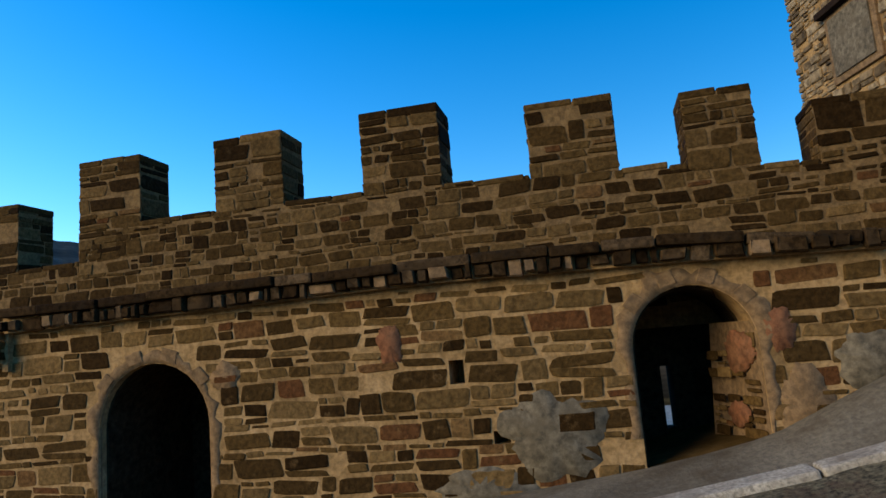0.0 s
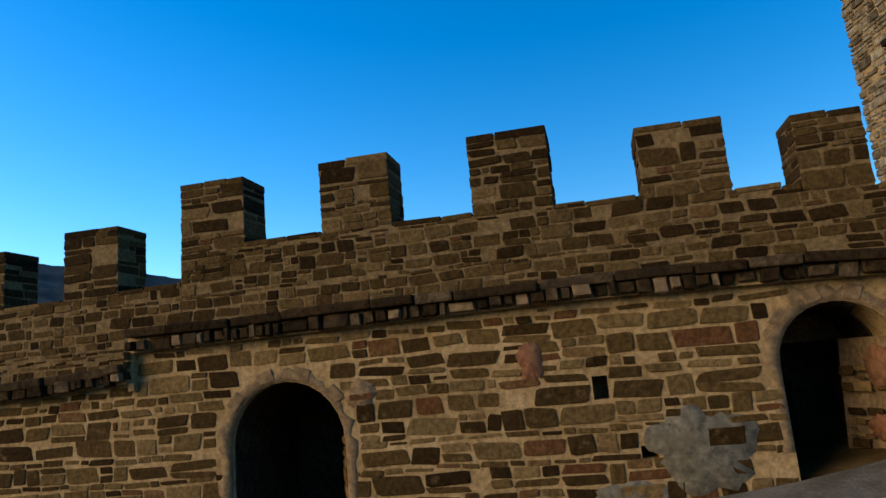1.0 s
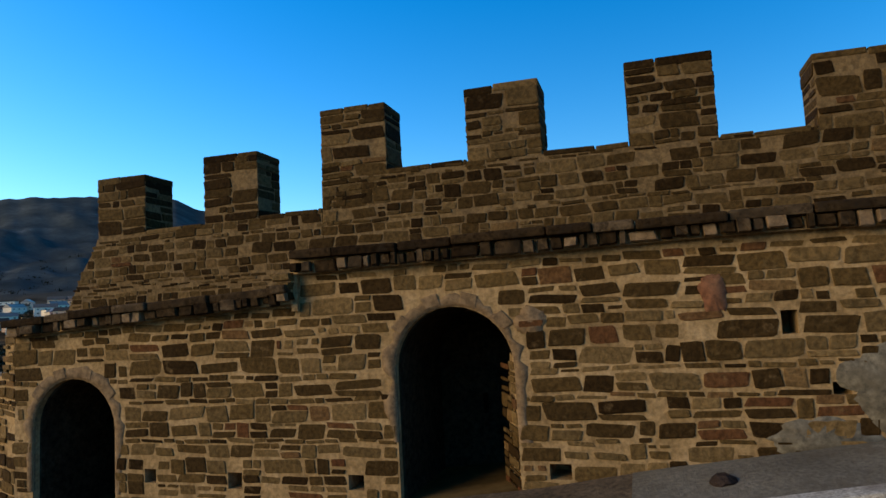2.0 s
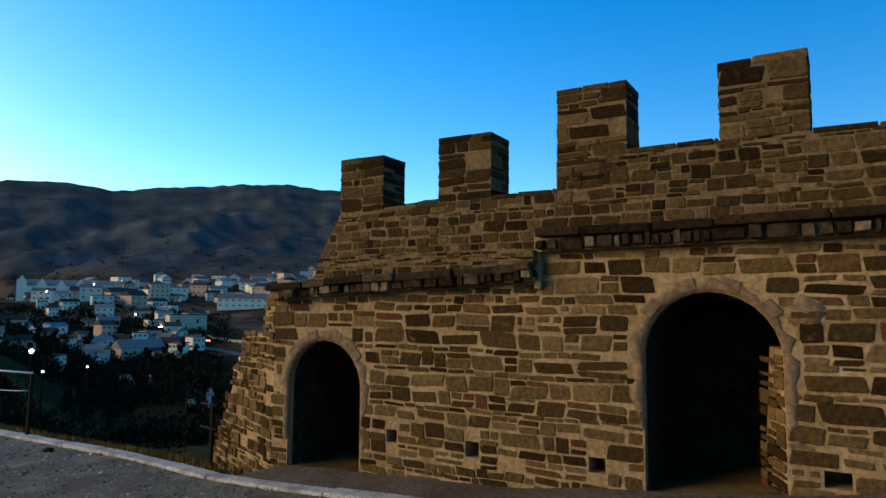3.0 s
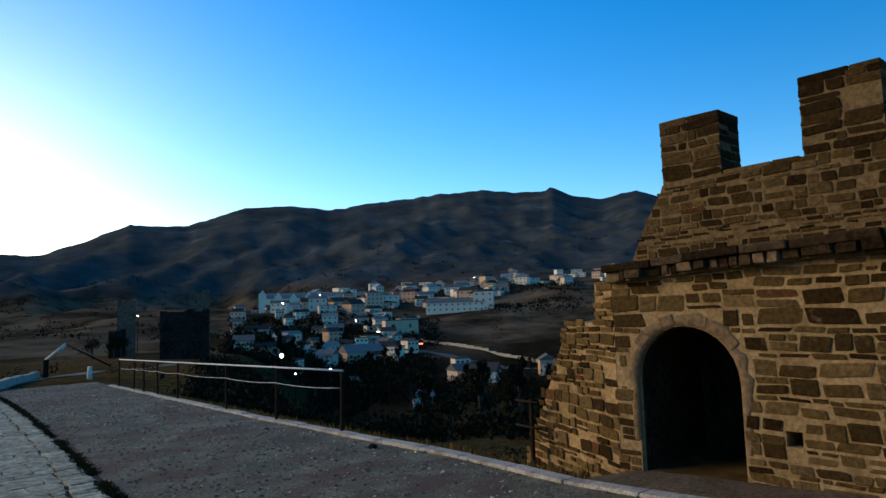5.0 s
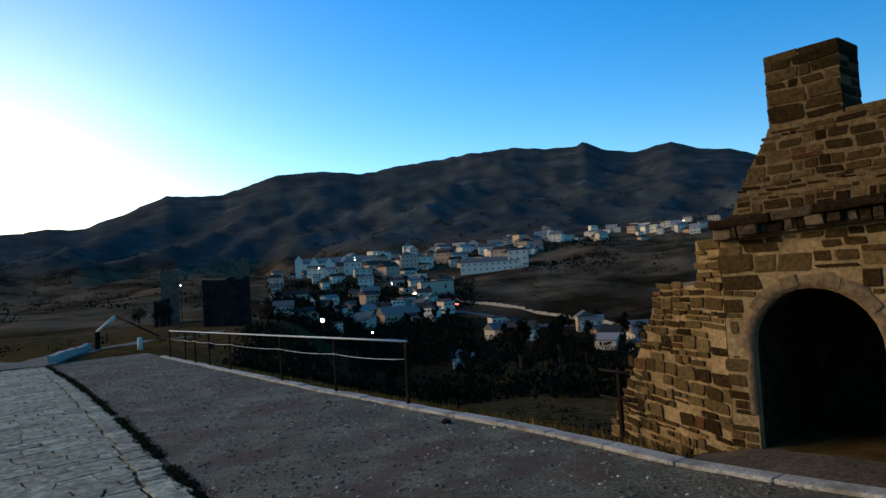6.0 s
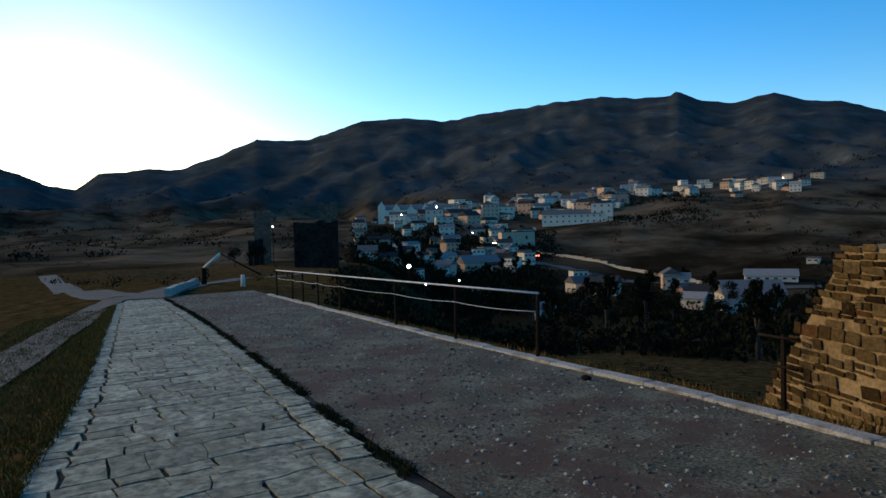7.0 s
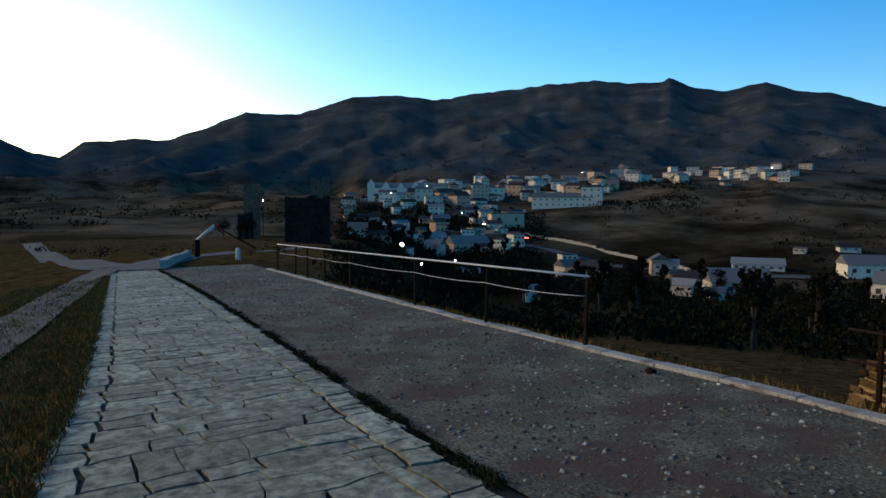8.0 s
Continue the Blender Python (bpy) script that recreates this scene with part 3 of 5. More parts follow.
# lining of the niches behind their outer jambs, its dark colour holding their shade
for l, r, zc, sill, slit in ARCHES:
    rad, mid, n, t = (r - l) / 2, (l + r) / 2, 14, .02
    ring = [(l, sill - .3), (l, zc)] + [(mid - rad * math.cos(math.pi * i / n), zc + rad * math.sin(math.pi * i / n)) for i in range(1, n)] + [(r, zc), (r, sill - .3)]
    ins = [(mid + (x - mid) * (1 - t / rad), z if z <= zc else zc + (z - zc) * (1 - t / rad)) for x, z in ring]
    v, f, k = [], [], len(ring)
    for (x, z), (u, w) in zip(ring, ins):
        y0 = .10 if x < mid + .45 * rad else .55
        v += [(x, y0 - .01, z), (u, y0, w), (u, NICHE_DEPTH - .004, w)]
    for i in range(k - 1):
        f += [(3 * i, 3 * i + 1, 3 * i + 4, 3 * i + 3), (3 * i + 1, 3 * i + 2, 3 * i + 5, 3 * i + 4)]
    part("niche_lining", mesh_of("niche_lining", v, f, NICHE), wall, label="rubble lining with the niche's shade in its colour")

# stones in the sides of the niches
for l, r, zc, sill, slit in ARCHES:
    b = Build()
    for x, z, w, h in lay(RNG, lambda z, h: [(.06, .55)], sill, zc):
        v, f = RNG.choice(SHAPES)
        b.add(v, f, Matrix.Translation((r, 0, 0)) @ Matrix.Rotation(-math.pi / 2, 4, "Z") @ Matrix.Translation((-x, 0, z)) @ Matrix.Diagonal((w, RNG.uniform(.006, .02), h, 1)))
    part("niche_stonework", b.mesh("niche_stonework", STONE), wall, kind="stuff")


# the splayed right jamb of the middle niche
sp = Build()
prism_foot = [(2.202, .004), (2.202, .7), (1.92, .62)]
n = len(prism_foot)
sp.add([(x, y, -.2) for x, y in prism_foot] + [(x + (.12 if k == 2 else 0), y, 1.75) for k, (x, y) in enumerate(prism_foot)], [(0, 2, 5, 3), (2, 1, 4, 5), (1, 0, 3, 4), (3, 5, 4), (0, 1, 2)])
splay = part("splayed_jamb", sp.mesh("splayed_jamb", MORTAR), wall, label="splayed jamb of the middle niche")
sd = Vector((2.202 - 1.92, .004 - .62, 0))
SPFACE = Matrix.Translation((1.92, .62, 0)) @ Matrix.Rotation(math.atan2(sd.y, sd.x), 4, "Z")
for x, z, w, h in lay(RNG, lambda z, h: [(.02 + .04 * z, sd.length - .01)], 0, 1.7, .08, .16):
    part("stone", RNG.choice(STONE_MESH), splay, SPFACE @ Matrix.Translation((x, 0, z)) @ Matrix.Diagonal((w, .012, h, 1)))


def patch(name, material, cx, cz, rx, rz, seed, y=-.008, label="", parent=None, m=None):
    """A thin, ragged patch of plaster on the wall face."""
    rng = random.Random(seed)
    n = 40
    ring = []
    for i in range(n):
        a = 2 * math.pi * i / n
        k = .85 + .24 * noise.fractal((math.cos(a) * 1.6 + seed, math.sin(a) * 1.6, seed * .7), 1, 2, 4) + rng.uniform(-.06, .06)
        ring.append((cx + rx * k * math.cos(a), cz + rz * k * math.sin(a)))
    v = [(x, .01, z) for x, z in ring] + [(cx + (x - cx) * .95, y - rng.uniform(0, .005), cz + (z - cz) * .95) for x, z in ring] + [(cx, y - .006, cz)]
    f = [(i, (i + 1) % n, n + (i + 1) % n, n + i) for i in range(n)] + [(n + i, n + (i + 1) % n, 2 * n) for i in range(n)]
    part(name, mesh_of(name, v, f, material, True), parent or wall, m, label)


# the splayed right jamb of the small niche, plastered pink and sandy over its stones
sp = Build()
prism_foot = [(6.982, .004), (6.982, .95), (6.66, .85)]
sp.add([(x, y, .9) for x, y in prism_foot] + [(x + (.10 if k == 2 else 0), y, 2.2) for k, (x, y) in enumerate(prism_foot)], [(0, 2, 5, 3), (2, 1, 4, 5), (1, 0, 3, 4), (3, 5, 4), (0, 1, 2)])
splay3 = part("splayed_jamb", sp.mesh("splayed_jamb", PLASTER), wall, label="splayed plastered jamb of the small niche")
sd3 = Vector((6.982 - 6.66, .004 - .85, 0))
SP3 = Matrix.Translation((6.66, .85, 0)) @ Matrix.Rotation(math.atan2(sd3.y, sd3.x), 4, "Z")
for x, z, w, h in lay(RNG, lambda z, h: [(.10, sd3.length - .05)], 1.25, 2.1, .06, .12, (.12, .3)):
    if RNG.random() < .55:
        part("stone", RNG.choice(STONE_MESH), splay3, SP3 @ Matrix.Translation((x, 0, z)) @ Matrix.Diagonal((w, .012, h, 1)))
patch("plaster_patch", PINKPLASTER, .62, 1.98, .24, .20, 31, -.014, "pinkish plaster", splay3, SP3)
patch("plaster_patch", PINKPLASTER, .5, 1.45, .16, .12, 33, -.014, "pinkish plaster", splay3, SP3)


patch("plaster_patch", GREYPLASTER, 5.35, 1.42, .5, .42, 3, label="grey crumbling plaster")
patch("plaster_patch", GREYPLASTER, 4.72, 1.0, .5, .2, 5, label="grey crumbling plaster")
patch("plaster_patch", GREYPLASTER, 7.75, 1.85, .35, .3, 9, label="grey crumbling plaster")
patch("plaster_patch", PLASTER, 7.25, 1.55, .24, .32, 12, label="smooth sandy plaster")
patch("plaster_patch", PINKPLASTER, 7.14, 2.12, .14, .2, 14, label="pinkish plaster")
patch("plaster_patch", PINKPLASTER, 4.0, 2.25, .14, .2, 16, label="pinkish plaster")
patch("plaster_patch", PLASTER, 2.38, 2.08, .18, .16, 23, label="smooth sandy plaster")

# ---- the ledge ----
ledge = thing("cornice", "two-course projecting dark stone ledge, stepping down once", "stone ledge", kind="structure")


def ledge_run(x0, x1):
    core = Build()
    n = max(2, int((x1 - x0) / .6))
    xs = [x0 + (x1 - x0) * i / n for i in range(n + 1)]
    for p, q in zip(xs, xs[1:]):
        v = []
        for x in (p, q):
            lo, hi = cornice_low(x), cornice_top(x)
            v += [(x, -.09, lo + .02), (x, -.09, hi - .02), (x, 1.25, hi - .02), (x, 1.25, lo + .02)]
        core.add(v, [(0, 4, 5, 1), (1, 5, 6, 2), (0, 3, 7, 4), (0, 1, 2, 3), (4, 7, 6, 5)])
    part("ledge_core", core.mesh("ledge_core", MORTAR, weld=True), ledge)
    x = x0
    while x < x1 - .05:
        w = RNG.choice((RNG.uniform(.06, .14), RNG.uniform(.1, .3)))
        w = min(w, x1 - x)
        c = x + w / 2
        lo, hi = cornice_low(c), cornice_top(c)
        slope = math.atan2(cornice_top(x + w - .001) - cornice_top(x + .001), w)
        m = Matrix.Translation((c, -.13 + RNG.uniform(-.025, .03), lo + .085 + RNG.uniform(-.008, .008))) @ Matrix.Rotation(-slope, 4, "Y") @ Matrix.Diagonal((w - RNG.uniform(.008, .03), RNG.uniform(.02, .08), RNG.uniform(.09, .15), 1))
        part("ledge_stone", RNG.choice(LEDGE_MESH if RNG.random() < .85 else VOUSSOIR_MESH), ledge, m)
        x += w
    x = x0
    while x < x1 - .05:
        w = min(RNG.uniform(.3, .95), x1 - x)
        c = x + w / 2
        slope = math.atan2(cornice_top(x + w - .001) - cornice_top(x + .001), w)
        b = Build().box(-w / 2 + .006, w / 2 - .006, -.19 - RNG.uniform(0, .05), 1.0, -.045, .045, bevel=.022)
        part("ledge_slab", b.mesh("ledge_slab", LEDGE), ledge, Matrix.Translation((c, RNG.uniform(-.015, .03), cornice_top(c) - .05 + RNG.uniform(-.012, .008))) @ Matrix.Rotation(-slope + RNG.uniform(-.015, .015), 4, "Y"), "dark ledge slab")
        x += w


ledge_run(-3.92, -.08)
ledge_run(-.05, 7.95)
part("ledge_core", Build().box(-.10, -.03, -.06, 1.24, 2.30, 2.89).mesh("ledge_core", MORTAR), ledge)
for k in range(3):
    part("ledge_stone", STONE_MESH[k], ledge, Matrix.Translation((-.17, -.07, 2.46 + .1 * k)) @ Matrix.Diagonal((.22, .08, .09, 1)))

# ---- the parapet ----
BACK, TH = 1.22, .56
SILL = [(-4.5, 3.5), (-.36, 3.58), (-.35, 3.97), (1.3, 3.98), (3.0, 3.96), (4.85, 3.9), (6.4, 3.82), (7.75, 3.66), (13.5, 3.3)]
LEFT_END = [(2.3, -4.5), (2.5, -4.4), (3.1, -4.1), (3.4, -3.9), (3.5, -3.86), (5, -3.86)]
parapet = thing("wall_parapet", "stone parapet along the wall walk, ragged at its broken end", "stone parapet", kind="structure")
b = Build()
xs = [-4.5, -4.4, -4.25, -4.1, -3.9, -3.86, -3.2, -2.2, -1.2, -.36, -.35, .7, 1.3, 2.2, 3.0, 4.85, 6.4, 7.75, 13.5]
for p, q in zip(xs, xs[1:]):
    v = []
    for x in (p, q):
        zt = lerp_table(SILL, x)
        if x < -3.86:
            zt = min(zt, lerp_table([(-4.5, 2.32), (-4.4, 2.5), (-4.1, 3.1), (-3.9, 3.4), (-3.86, 3.5)], x))
        v += [(x, BACK, 2.2), (x, BACK, zt - .03), (x, BACK + TH, zt - .03), (x, BACK + TH, 2.2)]
    if q - p > .02:
        b.add(v, [(0, 4, 5, 1), (1, 5, 6, 2), (2, 6, 7, 3), (0, 1, 2, 3), (4, 7, 6, 5)])
part("parapet_core", b.mesh("parapet_core", DIMMORTAR, weld=True), parapet, label="sandy lime mortar between the stones")
PFACE = Matrix.Translation((0, BACK, 0))


def parapet_spans(z, h):
    a = lerp_table(LEFT_END, z + h / 2) + RNG.uniform(-.04, .05)
    if z + h < 3.58:
        return [(a, 13)]
    return [(-.35, 13)]


rects = [s for s in lay(RNG, parapet_spans, 2.40, 3.98, .065, .17, (.11, .40)) if s[1] + s[3] / 2 < lerp_table(SILL, s[0]) + .01 and s[0] < 12]
set_stones(rects, parapet, PFACE, DARK_MESH, SHAPES, DIMSTONE, limit=280, near=lambda s: abs(s[0] - .6))
# flat cap stones on the sills of the gaps
MERLONS = [(-3.86, -3.03, 4.33), (-2.1, -1.26, 4.45), (-.35, .55, 4.84), (1.55, 2.45, 4.84), (3.4, 4.33, 4.86), (5.26, 6.18, 4.65), (6.82, 7.5, 4.52), (8.0, 8.8, 4.26), (9.5, 10.3, 4.2)]
for (a, b1, t1), (c, d, t2) in zip(MERLONS, MERLONS[1:]):
    x = b1
    while x < c - .03:
        w = min(RNG.uniform(.3, .6), c - x)
        m = x + w / 2
        z = lerp_table(SILL, m)
        bb = Build().box(-w / 2 + .008, w / 2 - .008, -.012, TH + .012, -.05, .012, bevel=.014)
        part("cap_stone", bb.mesh("cap_stone", DIMSTONE), parapet, Matrix.Translation((m, BACK, z)) @ Matrix.Rotation(RNG.uniform(-.02, .02), 4, "Y"))
        x += w

SIDE_R = lambda x: Matrix.Translation((x, BACK, 0)) @ Matrix.Rotation(math.pi / 2, 4, "Z")      # faces +x, runs into the wall
SIDE_L = lambda x: Matrix.Translation((x, BACK + TH, 0)) @ Matrix.Rotation(-math.pi / 2, 4, "Z")
for i, (a, c, top) in enumerate(MERLONS):
    mer = thing("merlon", "square rubble stone merlon with a flat cap, on the parapet", "merlon", Matrix.Translation((0, 0, 0)), "merlons along the parapet")
    z0 = lerp_table(SILL, a if i == 2 else (a + c) / 2) - .02
    if i == 2:
        z0 = 3.58
    rng = random.Random(40 + i)
    core = Build().box(a + .015, c - .015, BACK + .004, BACK + TH - .004, z0 - .04, top - .04)
    part("merlon_core", core.mesh("merlon_core", DIMMORTAR), mer)
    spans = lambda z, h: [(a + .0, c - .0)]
    set_stones(lay(rng, spans, z0, top - .06, .10, .24), mer, PFACE, DARK_MESH, SHAPES, DIMSTONE, rng=rng)
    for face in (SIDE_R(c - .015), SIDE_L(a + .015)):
        set_stones(lay(rng, lambda z, h: [(0.0, TH)], z0 + .03, top - .06, .12, .24, (.25, .6)), mer, face, DARK_MESH, SHAPES, DIMSTONE, rng=rng)
    x = a
    while x < c - .02:
        w = min(rng.uniform(.3, .55), c - x)
        if c - x - w < .15:
            w = c - x
        bb = Build().box(-w / 2 + .005, w / 2 - .005, -.006, TH + .006, -.03 - rng.uniform(0, .04), .03 + rng.uniform(0, .02), bevel=.02)
        part("cap_stone", bb.mesh("cap_stone", DIMSTONE), mer, Matrix.Translation((x + w / 2, BACK, top - .04)) @ Matrix.Rotation(rng.uniform(-.015, .015), 4, "Y"), "thin weathered cap stone, dimmed like the parapet")
        x += w

# ---- the broken end of the wall, running back at an angle ----
end = thing("wall_return", "broken stone return at the wall's end, stepped and ragged", "stone wall", kind="structure")


def prism(b, foot, z0, z1, low=None):
    n = len(foot)
    v = [(x, y, z0) for x, y in (low or foot)] + [(x, y, z1) for x, y in foot]
    b.add(v, [(i, (i + 1) % n, n + (i + 1) % n, n + i) for i in range(n)] + [tuple(range(n, 2 * n)), tuple(range(n))[::-1]])


b = Build()
prism(b, [(-3.92, .02), (-3.92, 2.4), (-5.2, 2.5), (-4.95, .47)][::-1], -1.2, 1.70, [(-3.92, .02), (-3.92, 2.6), (-7.0, 3.2), (-6.82, 1.27)][::-1])
prism(b, [(-3.92, .03), (-3.92, 2.3), (-4.5, 2.3), (-4.3, .20)][::-1], 1.68, 2.2)
prism(b, [(-3.92, .1), (-3.92, 2.2), (-4.35, 2.2), (-4.05, .2)][::-1], 2.1, 2.42)
part("return_core", b.mesh("return_core", MORTAR), end, label="sandy lime mortar between the stones")


def face_between(p, q):
    d = Vector((q[0] - p[0], q[1] - p[1], 0))
    return Matrix.Translation((p[0], p[1], 0)) @ Matrix.Rotation(math.atan2(d.y, d.x), 4, "Z"), d.length


f1, l1 = face_between((-4.95, .45), (-3.9, .0))
set_stones([s for s in lay(RNG, lambda z, h: [(RNG.uniform(-.12, .06) - 1.68 * (1.7 - z) / 2.4, l1 + RNG.uniform(-.05, .04))], -.7, 1.74, .07, .17, (.12, .42)) if RNG.random() < .9], end, f1, STONE_MESH, SHAPES, STONE, proud=(.003, .018))
f2, l2 = face_between((-4.3, .175), (-3.9, .0))
set_stones(lay(RNG, lambda z, h: [(RNG.uniform(-.06, .06), l2)], 1.74, 2.22, .07, .16, (.14, .4)), end, f2, STONE_MESH, SHAPES, STONE, proud=(.003, .018))
for k in range(9):
    x, y = -6.45 - RNG.uniform(0, .5), 1.1 + RNG.uniform(-.3, .4)
    part("fallen_stone", RNG.choice(STONE_MESH), end, Matrix.Translation((x, y, land_z(x, y) + .05)) @ Matrix.Rotation(RNG.uniform(0, 3), 4, "Z") @ Matrix.Diagonal((.3, .22, .16, 1)))

# ---- the tall tower behind ----
WX, WW, WZ, WH = 1.02, .86, 5.55, .85
tower = thing("tower", "tall rubble stone tower with a blocked window, behind the wall", "tower")
TFACE, TL = face_between((9.3, 5.65), (11.0, -1.0))
part("tower_wall", Build().box(0, TL, 0, 6.5, -.5, 15, bevel=.08).mesh("tower_wall", MORTAR), tower, TFACE)
set_stones(lay(RNG, lambda z, h: cut(0, TL, [(WX - .12, WX + WW + .12)] if WZ - .25 < z < WZ + WH + .1 else []), 2.5, 11.5, .08, .19, (.1, .34)), tower, TFACE, TOWER_MESH, SHAPES, TOWERSTONE, limit=290, near=lambda s: abs(s[0] - 1) + abs(s[1] - 7), proud=(.01, .04))
win = part("window", Build().box(WX - .1, WX + WW + .1, -.05, .02, WZ - .1, WZ + WH + .1, bevel=.01).mesh("window", PLASTER), tower, TFACE, "blocked window with a pale surround")
part("pane", Build().box(WX, WX + WW, -.075, -.03, WZ, WZ + WH).mesh("pane", GREYPLASTER), win, label="grey infill panel")
part("lintel", Build().box(WX - .15, WX + WW + .15, -.16, .02, WZ + WH + .08, WZ + WH + .18, bevel=.01).mesh("lintel", IRON), win, label="dark projecting lintel")

# ---- paving ----
paving = thing("pavement", "path of worn irregular pale grey flagstones", "stone path", kind="structure")
part("paving_bed", strip(PAVE_LEFT, GUTTER, -34, 14, .4, 8, lambda x, y: near_z(x, y), -.016, "paving_bed", BED), paving, label="dark earth in the joints")


FLAG_RISE = .008


def joint_wave(x, y):
    """How far the joints wander off their straight lines; alike for both stones at a joint."""
    p = (x * 1.9, y * 1.9, 2.0)
    return Vector((noise.fractal(p, 1, 2, 3) * .075, noise.fractal((p[1] + 9, p[0], 5.0), 1, 2, 3) * .07))


def flag_mesh(x0, x1, y0, y1, rng):
    """One worn flagstone between two cross joints and two long joints: its outline wanders with the joints."""
    gap = rng.choice((rng.uniform(.003, .007), rng.uniform(.008, .024)))
    pts = []
    for sx, sy, ex, ey, n in ((0, 0, 1, 0, 2), (1, 0, 1, 1, 4), (1, 1, 0, 1, 2), (0, 1, 0, 0, 4)):
        for k in range(n):
            t = k / n
            u, v = sx + (ex - sx) * t, sy + (ey - sy) * t
            y = y0 + (y1 - y0) * v
            x = x0 + (x1 - x0) * u
            w = joint_wave(x, y)
            pts.append(Vector((x + w.x, y + w.y)))
    c = sum(pts, Vector((0, 0))) / len(pts)
    ins = []
    for p in pts:
        d = c - p
        ins.append(p + d.normalized() * min(d.length * .4, gap * 1.4))
    h = rng.uniform(-.005, .005)
    tx, ty = rng.uniform(-.010, .010), rng.uniform(-.008, .008)

    def top(p, drop):
        return (p.x - c.x, p.y - c.y, near_z(p.x, p.y) - near_z(c.x, c.y) + FLAG_RISE + h + tx * (p.x - c.x) + ty * (p.y - c.y) - drop)

    n = len(ins)
    v = [(p.x - c.x, p.y - c.y, near_z(p.x, p.y) - near_z(c.x, c.y) - .05) for p in ins] + [top(p, .0015) for p in ins]
    v += [top(p + (c - p).normalized() * .002, rng.uniform(-.0005, .0005)) for p in ins]
    v.append(top(c, rng.uniform(-.004, .003)))
    f = [(r * n + j, r * n + (j + 1) % n, (r + 1) * n + (j + 1) % n, (r + 1) * n + j) for r in (0, 1) for j in range(n)] + [(2 * n + j, 2 * n + (j + 1) % n, 3 * n) for j in range(n)]
    return c, v, f


flags = []
x = 12.0
while x > -33:
    d = RNG.choice((RNG.uniform(.2, .38), RNG.uniform(.34, .64)))
    xm = x - d / 2
    a, c = lerp_table(PAVE_LEFT, xm), lerp_table(GUTTER, xm) - .12
    inner = c - .36
    y, first = a, True
    while y < c - .04:
        w = .32 if first else RNG.choice((RNG.uniform(.26, .55), RNG.uniform(.45, 1.0)))
        if y < inner - .01 and y + w > inner - .18:
            w = inner - y
        elif y >= inner - .01:
            w = c - y
        if d > .36 and w > .3 and RNG.random() < .45:
            s = RNG.uniform(.35, .65)
            flags += [(x - d * s, x, y, y + w), (x - d, x - d * s, y, y + w)]
        else:
            flags.append((x - d, x, y, y + w))
        y += w
        if first or abs(y - inner) < .005:
            y += .022
        first = False
    x -= d
flags.sort(key=lambda s: abs(s[0] + 10.5))
rest = Build()
for k, (x0, x1, y0, y1) in enumerate(flags):
    c, v, f = flag_mesh(x0, x1, y0, y1, RNG)
    m = Matrix.Translation((c.x, c.y, near_z(c.x, c.y)))
    if k < 300:
        part("flagstone", mesh_of("flagstone", v, f, FLAG), paving, m)
    else:
        rest.add(v, f, m)
part("flagstones", rest.mesh("flagstones", FLAG), paving, kind="stuff")

# ---- gravel apron between kerb and wall, unseen pale terrace added to brighten the slits ----
apron = new("apron", strip([(x, y + .08) for x, y in KERB_LINE], [(-40, -.02), (16, -.02)], 3.2, 12.5, .2, 8, lambda x, y: land_z(x, y), .025, "apron", DUST))
tagged(apron, "grey gravel apron rising along the wall's foot", "gravel", kind="structure")
foot = new("earth_strip", strip([(x, y + .08) for x, y in KERB_LINE], [(-40, -.02), (16, -.02)], -4.3, 3.2, .2, 8, lambda x, y: land_z(x, y), .02, "earth_strip", EARTH))
tagged(foot, "bare trodden earth between kerb and wall", "earth", kind="structure")
terrace = new("terrace", strip([(-40, 2.2), (20, 2.2)], [(-40, 13), (20, 13)], -3.4, 9, .5, 12, lambda x, y: land_z(x, y), .04, "terrace", KERB))
tagged(terrace, "unseen pale terrace added outside the wall to brighten the slits", "ground", kind="structure")

# ---- kerb ----
kerb = thing("kerb", "low pale concrete kerb along the road's edge", "kerb", kind="structure")
x = 12.0
while x > -30:
    w = 1.0
    p, q = (x, lerp_table(KERB_LINE, x)), (x - w, lerp_table(KERB_LINE, x - w))
    m, ln = face_between(q, p)
    zq, zp = lerp_table(KERB_Z, q[0]), lerp_table(KERB_Z, p[0])
    kb = Build().box(.004, ln - .004, -.10 - RNG.uniform(0, .02), .10 + RNG.uniform(0, .03), -.3, .04 + RNG.uniform(-.012, .012), bevel=.02).mesh("kerb_stone", KERB)
    part("kerb_stone", kb, kerb, Matrix.Translation((0, 0, zq)) @ m @ Matrix.Rotation(-math.atan2(zp - zq, ln), 4, "Y"))
    x -= w

# ---- fence ----
POSTS = [(x, lerp_table(KERB_LINE, x) + .03) for x in (-9.5, -12.3, -15.4, -19.8, -22.2, -24.2, -25.8, -28.5)]
fence = thing("fence", "low rusty fence with a pale pipe rail and slack cable", "fence")
tops = []
for x, y in POSTS:
    z = near_z(x, y - .02)
    pb = Build().box(-.025, .025, -.025, .025, -.35, 1.16, bevel=.006)
    part("post", pb.mesh("post", IRON), fence, pose(x, y, z, RNG.uniform(-1, 1), RNG.uniform(-1, 1), RNG.uniform(0, 20)), "rusty square steel post")
    tops.append((x, y, z + 1.16))
part("top_rail", Build().tube([(-9.45, tops[0][1], tops[0][2] + .005)] + [(x, y, z + .02) for x, y, z in tops[1:]], .019).mesh("top_rail", PIPE, True), fence, label="pale painted pipe")
wire = []
